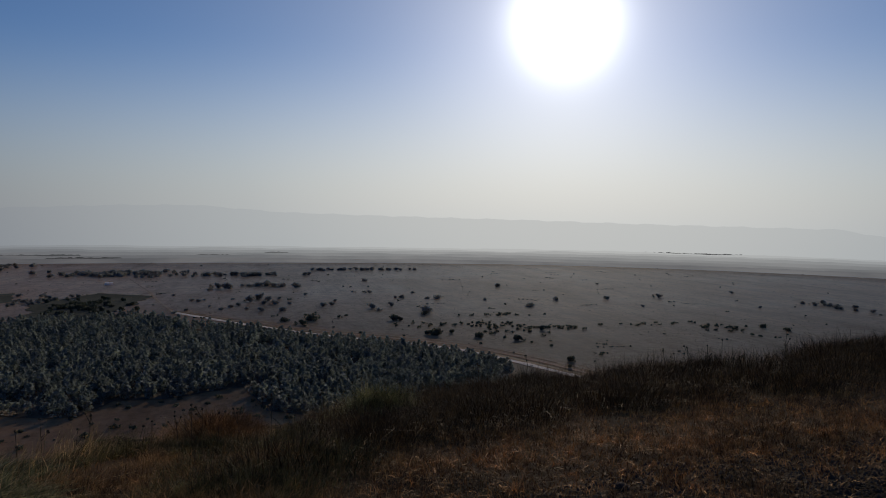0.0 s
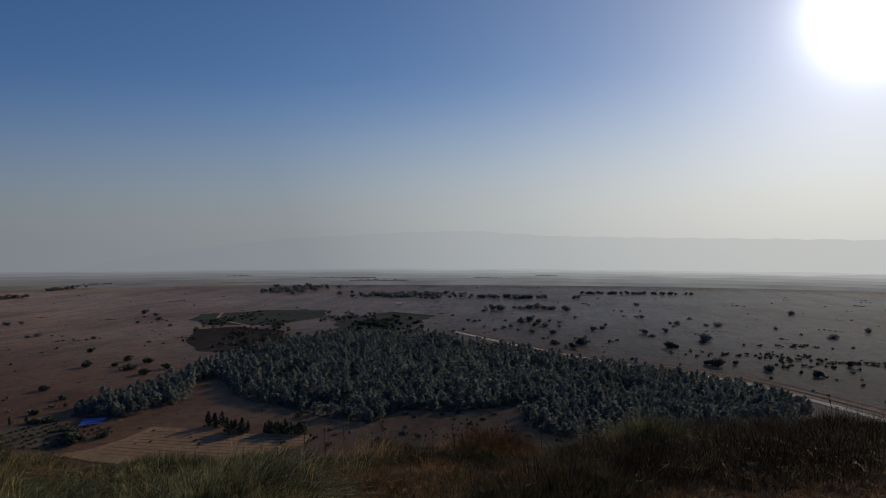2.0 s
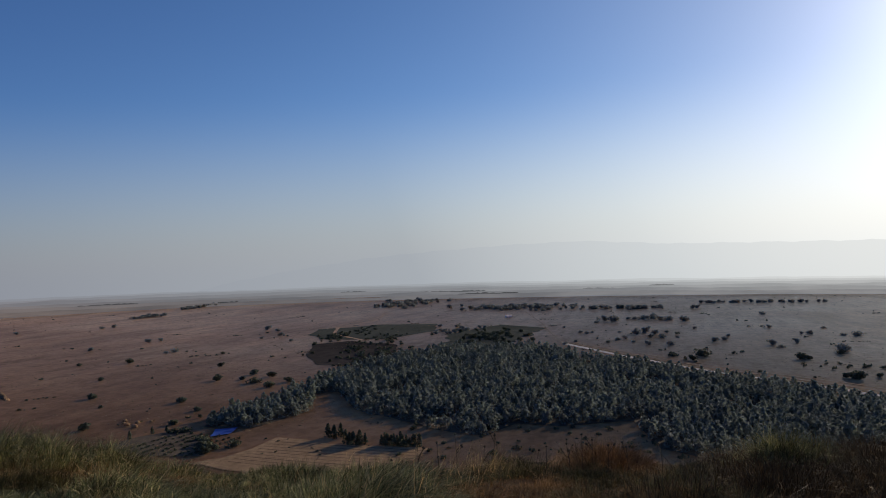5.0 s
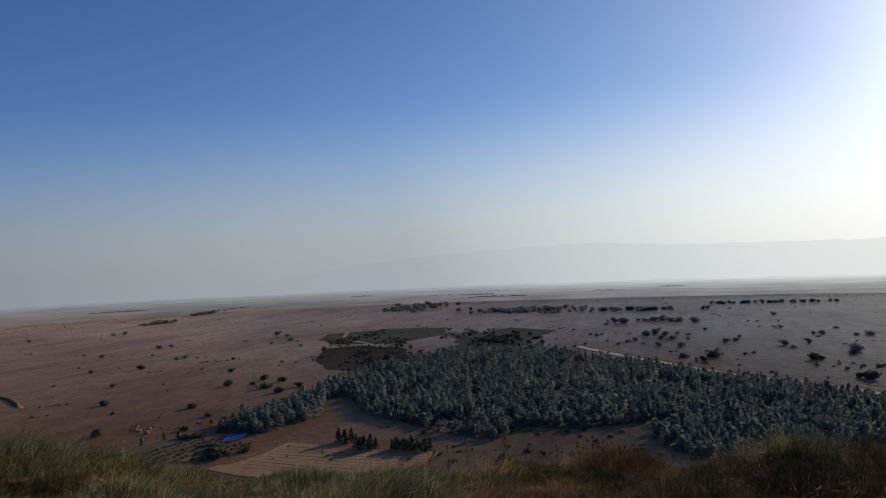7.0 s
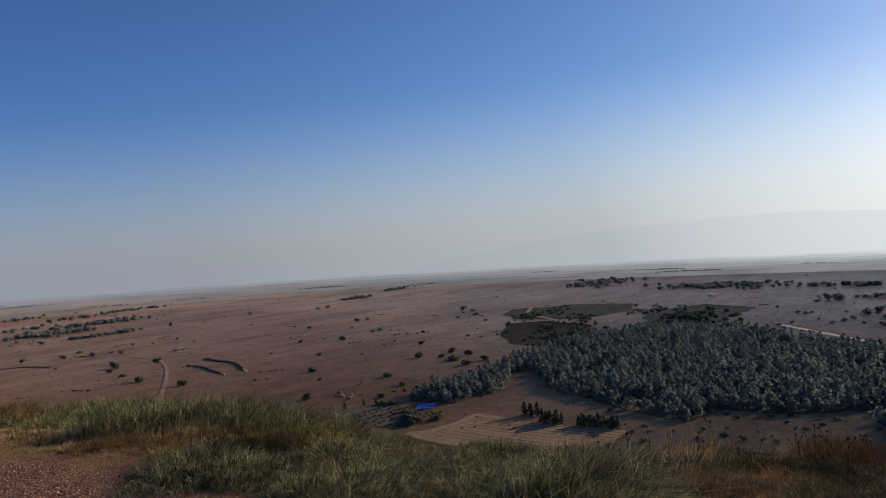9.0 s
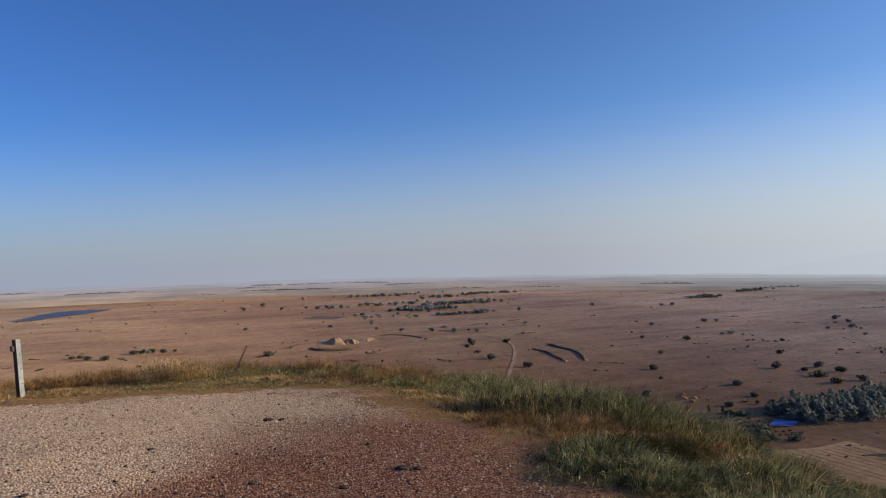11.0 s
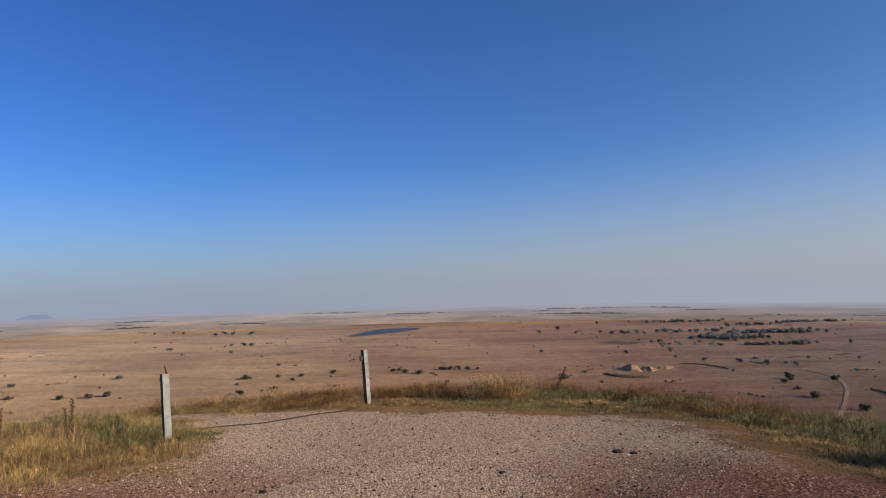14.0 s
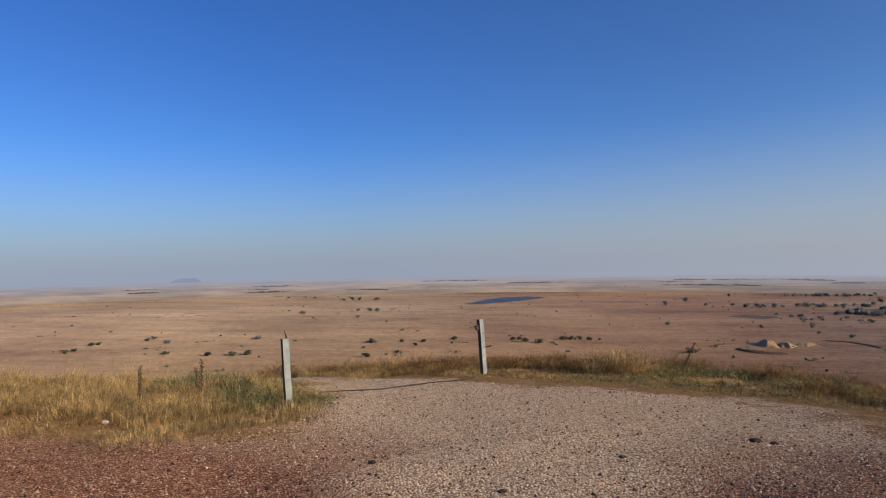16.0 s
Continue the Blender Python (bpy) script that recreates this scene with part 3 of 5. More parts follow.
def trunk_mesh(height, r0, limbs, seed, reach):
    """A tapered trunk with limbs, as rings of six."""
    g = np.random.default_rng(seed)
    vs, fs = [], []

    def limb(a, b, ra, rb):
        n = len(vs)
        a, b = np.array(a, float), np.array(b, float)
        d = (b - a) / np.linalg.norm(b - a)
        u = np.cross(d, (0.3, 0.9, 0.1))
        u /= np.linalg.norm(u)
        w = np.cross(d, u)
        for c, r in ((a, ra), ((a + b) / 2 + g.normal(size=3) * ra * 0.4, (ra + rb) / 2), (b, rb)):
            for k in range(6):
                vs.append(c + r * (u * math.cos(k * math.pi / 3) + w * math.sin(k * math.pi / 3)))
        for ring in range(2):
            for k in range(6):
                fs.append((n + ring * 6 + k, n + ring * 6 + (k + 1) % 6, n + ring * 6 + 6 + (k + 1) % 6, n + ring * 6 + 6 + k))

    limb((0, 0, -0.4), (g.normal() * 0.15, g.normal() * 0.15, height), r0, r0 * 0.45)
    for k in range(limbs):
        an = k * 2.4 + g.uniform(0, 0.8)
        h = height * g.uniform(0.5, 0.95)
        limb((0, 0, h), (math.cos(an) * reach, math.sin(an) * reach, h + reach * g.uniform(0.4, 0.9)), r0 * 0.45, r0 * 0.15)
    return np.array(vs), np.array(fs)


def oak_data(seed, per=30, tuft=0.55):
    g = np.random.default_rng(seed)
    w = g.uniform(2.3, 3.0)
    cs = [(g.normal() * w * 0.42, g.normal() * w * 0.42, g.uniform(0.7, 2.5)) for _ in range(7)] + [(0, 0, 1.9), (0, 0, 1.0)]
    rs = [w * g.uniform(0.46, 0.66) for _ in cs]
    return trunk_mesh(1.2, 0.24, 4, seed, 1.1), clump_mesh(cs, rs, per, tuft, seed, 0.75)


def pine_data(seed, limbs=2, per=28, tuft=0.62):
    g = np.random.default_rng(seed)
    h = g.uniform(6.0, 9.6)
    lean = g.normal(size=2) * 0.4
    cs, rs = [], []
    for k in range(6):
        q = k / 5
        cs.append((lean[0] * q + g.normal() * 0.55 * (1 - 0.6 * q), lean[1] * q + g.normal() * 0.55 * (1 - 0.6 * q), h * (0.34 + 0.58 * q)))
        rs.append((2.15 * (1 - q) ** 0.6 + 0.5) * g.uniform(0.8, 1.2))
    return trunk_mesh(h * 0.75, 0.16, limbs, seed, 0.7), clump_mesh(cs, rs, per, tuft, seed, 0.85)


def cypress_data(seed):
    g = np.random.default_rng(seed)
    h = g.uniform(5.5, 7.0)
    cs = [(g.normal() * 0.1, g.normal() * 0.1, h * (0.12 + 0.82 * k / 6)) for k in range(7)]
    rs = [1.15 * (1 - (k / 6) ** 1.8) + 0.25 for k in range(7)]
    return trunk_mesh(h * 0.5, 0.12, 0, seed, 0.5), clump_mesh(cs, rs, 30, 0.5, seed, 1.1)


def bush_data(seed, per=20, tuft=0.35, limbs=3):
    g = np.random.default_rng(seed)
    cs = [(g.normal() * 0.6, g.normal() * 0.6, g.uniform(0.4, 1.0)) for _ in range(4)]
    return trunk_mesh(0.5, 0.08, limbs, seed, 0.5), clump_mesh(cs, [g.uniform(0.5, 0.8) for _ in cs], per, tuft, seed, 0.8)


def make_tree(kind, data, leaf, label, category):
    root = new(kind)
    (tv, tf), (cv, cf, cn) = data
    mesh_object("trunk", tv, tf, [MAT_BARK], root)
    mesh_object("crown", cv, cf, [leaf], root, smooth=True, normals=cn)
    return tagged(root, label, category)


KINDS = {
    "oak_tree": (oak_data, MAT_OAK, "dark green round-crowned oak on the dry steppe", "tree", 6),
    "gum_tree": (oak_data, MAT_HAZED_LEAF, "far-off tree on the steppe, leaves paled for haze", "tree", 6),
    "pine_tree": (pine_data, MAT_PINE, "dark green pine at the edge of the wood", "tree", 5),
    "cypress_tree": (cypress_data, MAT_OAK, "slim dark cypress beside the stubble field", "tree", 3),
    "bush": (bush_data, MAT_OAK, "low dark bush on the dry steppe", "bush", 4),
}
stock = {}


def plant(kind, x, y, size=1.0, group=""):
    """Sets one tree or bush on the ground."""
    fn, leaf, label, category, count = KINDS[kind]
    k = int(rng.integers(count))
    m = pose(x, y, float(ground(x, y)) - 0.1, 0, 0, float(rng.uniform(0, 360)))
    sc = size * float(rng.uniform(0.88, 1.12))
    if (kind, k) not in stock:
        ob = make_tree(kind, fn(100 * len(kind) + k), leaf, label, category)
        stock[kind, k] = ob
        ob.matrix_basis = m @ Matrix.Diagonal((sc, sc, sc * 0.95, 1))
    else:
        src = stock[kind, k]
        ob = copy_thing(src, m)
        ob.scale = (sc, sc, sc * 0.95)
    if group:
        tagged(ob, group=group)
    return ob


# single oaks on the steppe
TREE_SPOTS = {
    "west": [(807, 801), (820, 791), (577, 489), (589, 488), (515, 478), (580, 422), (508, 373), (445, 330), (452, 311), (474, 316), (440, 293), (427, 272), (468, 295), (449, 268), (433, 256), (370, 302), (350, 275), (318, 265), (296, 308), (368, 376), (685, 406), (738, 451), (708, 460), (492, 516), (730, 878), (589, 601), (430, 429), (789, 488), (806, 514), (664, 588), (677, 581)],
    "north": [(328, 579), (294, 488), (355, 966), (363, 1130), (355, 1136), (335, 1130), (324, 1158), (269, 1251), (221, 1179), (280, 1158), (262, 825), (162, 859), (320, 832), (302, 769), (318, 731), (377, 733), (347, 706), (366, 686), (434, 727), (387, 670), (136, 617), (65, 701), (55, 698), (46, 708), (36, 703), (28, 706), (302, 523), (435, 1151), (424, 1159), (360, 567), (413, 616), (483, 712), (297, 435)],
    "east": [(-355, 995), (-251, 936), (-281, 1050), (-261, 1047), (-248, 1041), (-372, 1283), (-364, 1314), (-347, 1304), (-310, 1301), (-414, 685), (-380, 656), (-296, 576), (-341, 583), (-125, 601), (-117, 653), (-113, 681), (-137, 680), (-156, 779), (-84, 701), (-166, 670), (-23, 703), (-17, 704), (-10, 686), (4, 678), (-297, 694), (-147, 576), (-517, 1364), (-485, 1383), (-457, 1358), (-617, 1438), (-261, 584), (-273, 579)],
    "far_south": [(682, -412), (758, -407), (698, -280), (762, -248), (645, -147), (753, -336), (409, -194), (769, -486), (641, -668), (656, -547), (607, -656), (797, -145), (792, -197), (930, -321), (537, -227), (534, -145), (806, -625), (504, -451), (522, -439), (492, -187), (509, -162), (1047, -141)],
}

for group, spots in TREE_SPOTS.items():
    for x, y in spots:
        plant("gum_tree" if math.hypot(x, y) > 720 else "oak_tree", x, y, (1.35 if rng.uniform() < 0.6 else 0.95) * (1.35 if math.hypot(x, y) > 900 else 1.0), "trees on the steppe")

# oaks beside the road, far ones in haze-paled leaves: place and size
ROADSIDE = [(942, 70, 2.57), (941, 59, 2.85), (973, 40, 1.18), (972, 32, 1.47), (971, 20, 1.76), (978, 7, 2.6), (959, -3, 1.74), (958, -13, 2.02), (947, -31, 2.6),
            (781, 24, 2.0), (798, 15, 2.3), (780, 5, 1.88), (748, -3, 1.58), (753, 8, 1.36), (844, -40, 1.02), (692, 10, 1.25), (692, -11, 1.46), (616, -11, 1.3), (594, -26, 1.62)]
ROADSIDE += [(621, -35, 2.1), (724, -53, 1.53), (738, -63, 1.12), (768, -70, 1.16), (705, 49, 0.85), (724, 41, 1.09), (738, 34, 1.11), (709, 25, 0.86), (704, 82, 0.86), (733, 63, 0.67),
             (702, -103, 1.71), (682, -107, 1.04), (720, -127, 1.32), (798, -153, 1.47), (612, -110, 1.88), (610, -116, 0.94), (665, -152, 2.1), (529, -123, 1.15), (523, -130, 1.95)]
ROADSIDE += [(858, -122, 1.31), (873, -102, 0.8), (636, -62, 0.77), (647, -70, 0.6), (748, -19, 0.9), (803, -9, 0.97), (799, 43, 0.72), (794, 87, 0.96), (782, 78, 1.19), (794, 74, 0.72),
             (847, 113, 1.03), (919, 79, 1.11), (854, -178, 0.79), (786, -194, 1.47), (786, -182, 0.97), (591, 35, 1.25), (549, 7, 0.99), (520, -28, 1.1), (686, 91, 0.94), (633, -9, 0.6)]
for x, y, size in ROADSIDE:
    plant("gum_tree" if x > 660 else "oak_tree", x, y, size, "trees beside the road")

# clusters of trees: centre, spread, how many, size
CLUSTERS = [(745, 180, 70, 45, 70, 0.85), (800, 240, 50, 40, 30, 0.8), (600, 255, 70, 40, 80, 0.7), (690, 300, 90, 20, 50, 0.7), (760, 370, 90, 26, 60, 0.7),
            (470, 1000, 55, 40, 60, 0.9), (590, 1075, 80, 22, 60, 0.95), (500, 885, 70, 14, 34, 0.8), (560, 1370, 120, 30, 36, 0.8), (790, 1290, 90, 24, 34, 0.85), (640, 1240, 60, 30, 16, 0.9),
            (1310, 500, 110, 55, 80, 1.1), (1190, 240, 60, 110, 80, 1.1), (1175, 60, 22, 90, 46, 1.0), (1290, -160, 14, 120, 34, 0.9),
            (1250, 935, 130, 14, 40, 1.1), (990, 880, 40, 12, 14, 0.9),
            (540, -190, 40, 24, 20, 0.6), (520, -400, 60, 30, 22, 0.6), (660, -640, 40, 30, 10, 0.8), (360, 930, 50, 60, 14, 0.7), (470, 1130, 90, 30, 24, 0.8),
            (575, -169, 16, 70, 40, 0.5), (547, -242, 10, 50, 26, 0.5), (631, -219, 12, 50, 16, 0.5), (556, -353, 12, 50, 12, 0.5)]
def grove(n_data, spots, name, label, category="trees"):
    """Many trees too far off to tell apart, as one growth. spots: rows of x, y, size."""
    vs, fs, ms, ns, n = [], [], [], [], 0
    for px, py, size in spots:
        (tv, tf), (cv, cf, cn) = n_data[int(rng.integers(len(n_data)))]
        a, s = rng.uniform(0, 6.28), size * rng.uniform(0.75, 1.2)
        rot = np.array([[math.cos(a), -math.sin(a), 0], [math.sin(a), math.cos(a), 0], [0, 0, 1]]) * s
        base = np.array([px, py, float(ground(px, py)) - 0.1])
        vs += [tv @ rot.T + base, cv @ rot.T + base]
        fs += [tf + n, np.where(cf >= 0, cf + n + len(tv), -1)]
        ms += [np.zeros(len(tf)), np.ones(len(cf))]
        ns += [np.zeros((len(tv), 3)), cn @ rot.T / s]
        n += len(tv) + len(cv)
    # groves far off get the leaves paled for haze
    leaf = MAT_PINE if name == "pine_wood" else MAT_HAZED_LEAF if min(math.hypot(p[0], p[1]) for p in spots) > 800 else MAT_OAK
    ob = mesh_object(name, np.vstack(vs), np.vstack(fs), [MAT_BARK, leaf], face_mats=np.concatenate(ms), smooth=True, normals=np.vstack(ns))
    return tagged(ob, label, category, kind="stuff")


OAKS, BUSHES = [oak_data(40 + k, 15, 0.8) for k in range(6)], [bush_data(60 + k, 10, 0.5, 0) for k in range(5)]
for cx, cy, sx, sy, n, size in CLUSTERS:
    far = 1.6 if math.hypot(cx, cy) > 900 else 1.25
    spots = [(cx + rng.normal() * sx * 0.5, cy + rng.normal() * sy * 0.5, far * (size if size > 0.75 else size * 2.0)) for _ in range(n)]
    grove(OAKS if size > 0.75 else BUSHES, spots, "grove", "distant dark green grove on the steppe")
spots = []
for _ in range(650):
    a, r = radians(rng.uniform(-140, 48)), 420 + 1700 * rng.uniform() ** 1.4
    spots.append((HUB[0] - r * math.sin(a), HUB[1] + r * math.cos(a), rng.uniform(0.5, 1.4)))
for _ in range(170):
    a, r = radians(rng.uniform(-140, 48)), 430 + 1300 * rng.uniform() ** 1.3
    cx, cy, turn, n = HUB[0] - r * math.sin(a), HUB[1] + r * math.cos(a), a + rng.normal() * 0.5, int(rng.integers(3, 9))
    for k in range(n):
        d = (k - n / 2) * rng.uniform(1.5, 4.0)
        spots.append((cx + d * math.cos(turn) + rng.normal(), cy + d * math.sin(turn) + rng.normal(), rng.uniform(0.4, 1.0)))
grove(BUSHES, spots, "scrub", "scattered low bushes on the steppe", "bushes")


def steppe_tufts(n):
    """Low dry tufts that roughen the plain."""
    a = np.radians(rng.uniform(-142, 50, n))
    r = 230 + 1300 * rng.uniform(0, 1, n) ** 1.3
    x, y = HUB[0] - r * np.sin(a), HUB[1] + r * np.cos(a)
    ok = np.sin(x / 37 + np.sin(y / 53)) * np.sin(y / 29 + np.sin(x / 61)) + rng.normal(0, 0.5, n) > -0.1
    ok &= ~inside(FOREST, x, y)
    x, y = x[ok], y[ok]
    n = len(x)
    s, h = rng.lognormal(-0.35, 0.4, n), rng.lognormal(-1.0, 0.4, n)
    z = ground(x, y) - 0.05
    t = rng.uniform(0, 6.28, n)
    ring = [np.stack([x + s * rng.uniform(0.6, 1.2, n) * np.cos(t + k * 1.57), y + s * rng.uniform(0.6, 1.2, n) * np.sin(t + k * 1.57), z], -1) for k in range(4)]
    top = np.stack([x + rng.normal(0, 0.2, n) * s, y + rng.normal(0, 0.2, n) * s, z + h], -1)
    v = np.stack(ring + [top], 1).reshape(-1, 3)
    f = np.array([(0, 1, 4), (1, 2, 4), (2, 3, 4), (3, 0, 4)])[None] + 5 * np.arange(n)[:, None, None]
    f = f.reshape(-1, 3)
    ob = mesh_object("steppe_grass", v, np.c_[f, np.full(len(f), -1)], [MAT_TUFT])
    return tagged(ob, "low dry brown tufts of steppe grass", "grass", kind="stuff")


FOREST = [(315, 243), (345, 255), (361, 243), (421, 240), (449, 245), (486, 245), (560, 230), (625, 205), (655, 110), (600, 72), (575, 34), (550, 4), (515, -28),
          (490, -66), (465, -95), (440, -125), (400, -148), (350, -130), (268, -100), (272, -60), (302, -40), (325, 2), (374, 14), (356, 51), (357, 75), (330, 85),
          (335, 111), (357, 148), (362, 163), (372, 178), (386, 188), (420, 213), (410, 224), (361, 203), (341, 208), (319, 214)]


def make_forest():
    """The pine wood: the near edge tree by tree, the depth of it as one growth."""
    step = 5.3
    gx, gy = np.meshgrid(np.arange(290, 660, step), np.arange(-150, 262, step))
    x, y = gx.ravel() + rng.uniform(-2.4, 2.4, gx.size), gy.ravel() + rng.uniform(-2.4, 2.4, gx.size)
    d = edge_distance(FOREST, x, y)
    gaps = np.sin(x / 21) * np.sin(y / 17 + 1.0) + 0.6 * np.sin(x / 9 + y / 12)
    keep = (d > 0) & (gaps > -1.1)
    x, y, d = x[keep], y[keep], d[keep]
    r = np.hypot(x, y)
    front = np.argsort(r + d * 6)[:280]
    near = np.zeros(len(x), bool)
    near[front] = True
    for px, py in zip(x[near], y[near]):
        plant("pine_tree", float(px), float(py), 0.95, "pines at the wood's edge")
    grove([pine_data(900 + k, 0, 18, 0.78) for k in range(8)], [(px, py, 1.0) for px, py in zip(x[~near], y[~near])], "pine_wood", "dense dark green pine wood below the hill", "forest")


flat_area("forest_floor", FOREST, MAT_LITTER, "brown needle litter under the pines", "forest floor", 0.35, 20.0)
make_forest()
steppe_tufts(65000)
for x, y, size in [(311, 164, 1.35), (312, 161, 1.2), (312, 157, 1.25), (309, 159, 0.9), (303, 150, 1.1), (302, 147.5, 1.2), (301, 145, 1.15), (302, 142, 1.2), (303, 139.5, 1.1), (300, 147, 0.9), (300, 142, 1.0)]:
    plant("cypress_tree", x, y, size, "dark trees by the stubble field")
for k in range(13):
    plant("cypress_tree", 303.5 + 0.1 * k + float(rng.normal()) * 0.6, 131 - 1.6 * k, float(rng.uniform(0.85, 1.2)), "dark row of trees beside the field")
for x, y, size in [(272, 209, 1.2), (276, 213, 1.3), (281, 215, 1.2), (285, 219, 1.1), (289, 222, 1.0), (279, 209, 1.0), (292, 228, 0.9), (302, 252, 0.9), (304, 247, 1.1), (286, 203, 1.0)]:
    plant("oak_tree", x, y, size, "dark trees round the orchard")
for x, y in [(297, 262), (301, 256), (285, 266)]:
    plant("cypress_tree", x, y, 0.8, "dark trees round the orchard")
for k in range(14):
    plant("bush", 283 + float(rng.uniform(-10, 20)), 192 - 4.5 * k + float(rng.normal()) * 3, float(rng.uniform(0.4, 0.8)), "bushes on the stubble field")
for x, y in [(338, 601), (325, 572), (312, 560), (-449, 641), (-453, 637), (-443, 584), (-442, 594), (-413, 671)]:
    plant("oak_tree", x, y, 1.0, "oaks on the steppe")
for k in range(80):
    plant("bush", float(rng.uniform(288, 356)), float(rng.uniform(-40, 128)), float(rng.uniform(0.6, 1.6)), "bushes below the wood")
for i in range(10):
    for j in range(7):
        fx, fy = (i + 0.5) / 10, (j + 0.5) / 7
        plant("bush", 262 + 38 * fx + 4 * fy, 212 + 44 * fy - 6 * fx + rng.normal() * 0.4, 0.9, "orchard rows")

# ---- small things on the plain ----
def make_house():
    root = new("house")
    bm = bmesh.new()
    bmesh.ops.create_cube(bm, size=1)
    bmesh.ops.scale(bm, vec=(6, 10, 3.4), verts=bm.verts)
    bmesh.ops.translate(bm, vec=(0, 0, 1.7), verts=bm.verts)
    part("wall", bm, MAT_WALL, root)
    bm = bmesh.new()
    v = [bm.verts.new(p) for p in ((-3.4, -5.4, 3.4), (3.4, -5.4, 3.4), (3.4, 5.4, 3.4), (-3.4, 5.4, 3.4), (0, -5.4, 3.8), (0, 5.4, 3.8))]
    for f in ((0, 1, 4), (1, 2, 5, 4), (2, 3, 5), (3, 0, 4, 5), (3, 2, 1, 0)):
        bm.faces.new([v[k] for k in f])
    part("roof", bm, MAT_WALL, root)
    root.matrix_basis = pose(1005, 218, float(ground(1005, 218)) - 0.1, 0, 0, 20)
    tagged(root, "low white farm building among distant trees", "house")


make_house()


def heap(name, x, y, sx, sy, h, turn, mat, label, category, seed):
    """An uneven bank of earth or spoil."""
    g = np.random.default_rng(seed)
    n, m = 28, 9
    vs, fs = [], []
    ph = g.uniform(0, 6.28, 4)
    for i in range(m):
        q = i / (m - 1)
        for k in range(n):
            a = 2 * math.pi * k / n
            rr = (1 - q) * (1 + 0.22 * math.sin(2 * a + ph[0]) + 0.12 * math.sin(5 * a + ph[1]))
            z = h * (1 - (1 - q) ** 2) * (1 + 0.25 * math.sin(3 * a + ph[2]) * q * (1 - q) * 4) - 0.6 * (1 - q)
            vs.append((sx * rr * math.cos(a), sy * rr * math.sin(a), z + g.normal() * 0.05 * h))
    for i in range(m - 1):
        for k in range(n):
            fs.append((i * n + k, i * n + (k + 1) % n, i * n + n + (k + 1) % n, i * n + n + k))
    ob = mesh_object(name, vs, fs, [mat], smooth=True)
    ob.matrix_basis = pose(x, y, float(ground(x, y)), 0, 0, turn)
    return tagged(ob, label, category)


flat_area("quarry_apron", [(211, 708), (256, 721), (268, 690), (262, 655), (240, 633), (200, 631), (192, 640), (198, 668)], MAT_SAND, "bare sandy ground round a small quarry", "quarry", 0.3, ragged=1.6)


def bank(name, line, width, h, mat, label, category, seed):
    """A long low bank of thrown-up earth along a line."""
    g = np.random.default_rng(seed)
    p = []
    for (ax, ay), (bx, by) in zip(line, line[1:]):
        m = max(2, int(math.hypot(bx - ax, by - ay) / 3))
        p += [(ax + (bx - ax) * k / m, ay + (by - ay) * k / m) for k in range(m)]
    p = np.array(p + [line[-1]], float)
    for _ in range(5):
        p[1:-1] = (p[:-2] + 2 * p[1:-1] + p[2:]) / 4
    p = p + g.normal(0, 0.5, p.shape)
    d = np.gradient(p, axis=0)
    d /= np.linalg.norm(d, axis=1)[:, None]
    nrm = np.stack([-d[:, 1], d[:, 0]], -1)
    n, rows = len(p), []
    ends = np.clip(np.minimum(np.arange(n), np.arange(n)[::-1]) / 2.0, 0, 1) ** 0.5
    for q in np.linspace(-1, 1, 9):
        xy = p + nrm * (q * width / 2 * (0.75 + 0.5 * g.uniform(size=n)) * (0.4 + 0.6 * ends))[:, None]
        rows.append(np.c_[xy, ground(xy[:, 0], xy[:, 1]) - 0.15 + h * (1 - q * q) * ends * (0.55 + 0.7 * g.uniform(size=n))])
    k = np.arange(n - 1)
    f = np.vstack([np.stack([r * n + k, (r + 1) * n + k, (r + 1) * n + k + 1, r * n + k + 1], -1)[:, ::-1] for r in range(8)])
    return tagged(mesh_object(name, np.vstack(rows), f, [mat]), label, category)


heap("earth_mound", 217, 668, 10.0, 22.0, 4.6, -14, MAT_SPOIL, "steep sandy orange spoil heap of a small quarry", "mound", 1)
heap("earth_mound", 231, 662, 7.5, 18.0, 3.8, -10, MAT_SPOIL, "steep sandy orange spoil heap of a small quarry", "mound", 2)
heap("earth_mound", 252, 672, 10.0, 24.0, 1.5, -20, MAT_SPOIL, "low sandy heap beside a small quarry", "mound", 3)
# shade before the quarry, laid in as a dark-coloured low bank
bank("earth_bank", [(182, 646), (186, 626), (196, 614), (216, 613)], 9.0, 1.6, MAT_TRENCH, "thrown-up earth before a small quarry, coloured dark for shade", "earth bank", 15)
bank("earth_bank", [(387, 533), (382, 508), (381, 487), (371, 464), (355, 439)], 4.5, 1.5, MAT_TRENCH, "long dark earth bank along a trench", "earth bank", 10)
bank("earth_bank", [(357, 512), (355, 492), (346, 467), (339, 446)], 3.6, 1.4, MAT_TRENCH, "dark earth bank along a short trench", "earth bank", 11)
bank("earth_bank", [(279, 706), (297, 698), (307, 676), (309, 651)], 5.0, 1.0, MAT_TRENCH, "dark low bank beyond the quarry", "earth bank", 12)
SCRUB_BANKS = [[(125, 611), (137, 622), (148, 637)], [(160, 657), (171, 669), (181, 678)], [(218, 584), (219, 573), (231, 588)], [(220, 523), (229, 517)], [(481, 751), (505, 757)], [(358, 704), (365, 692)], [(410, 732), (443, 748)], [(417, 619), (432, 620)], [(357, 518), (353, 499)]]
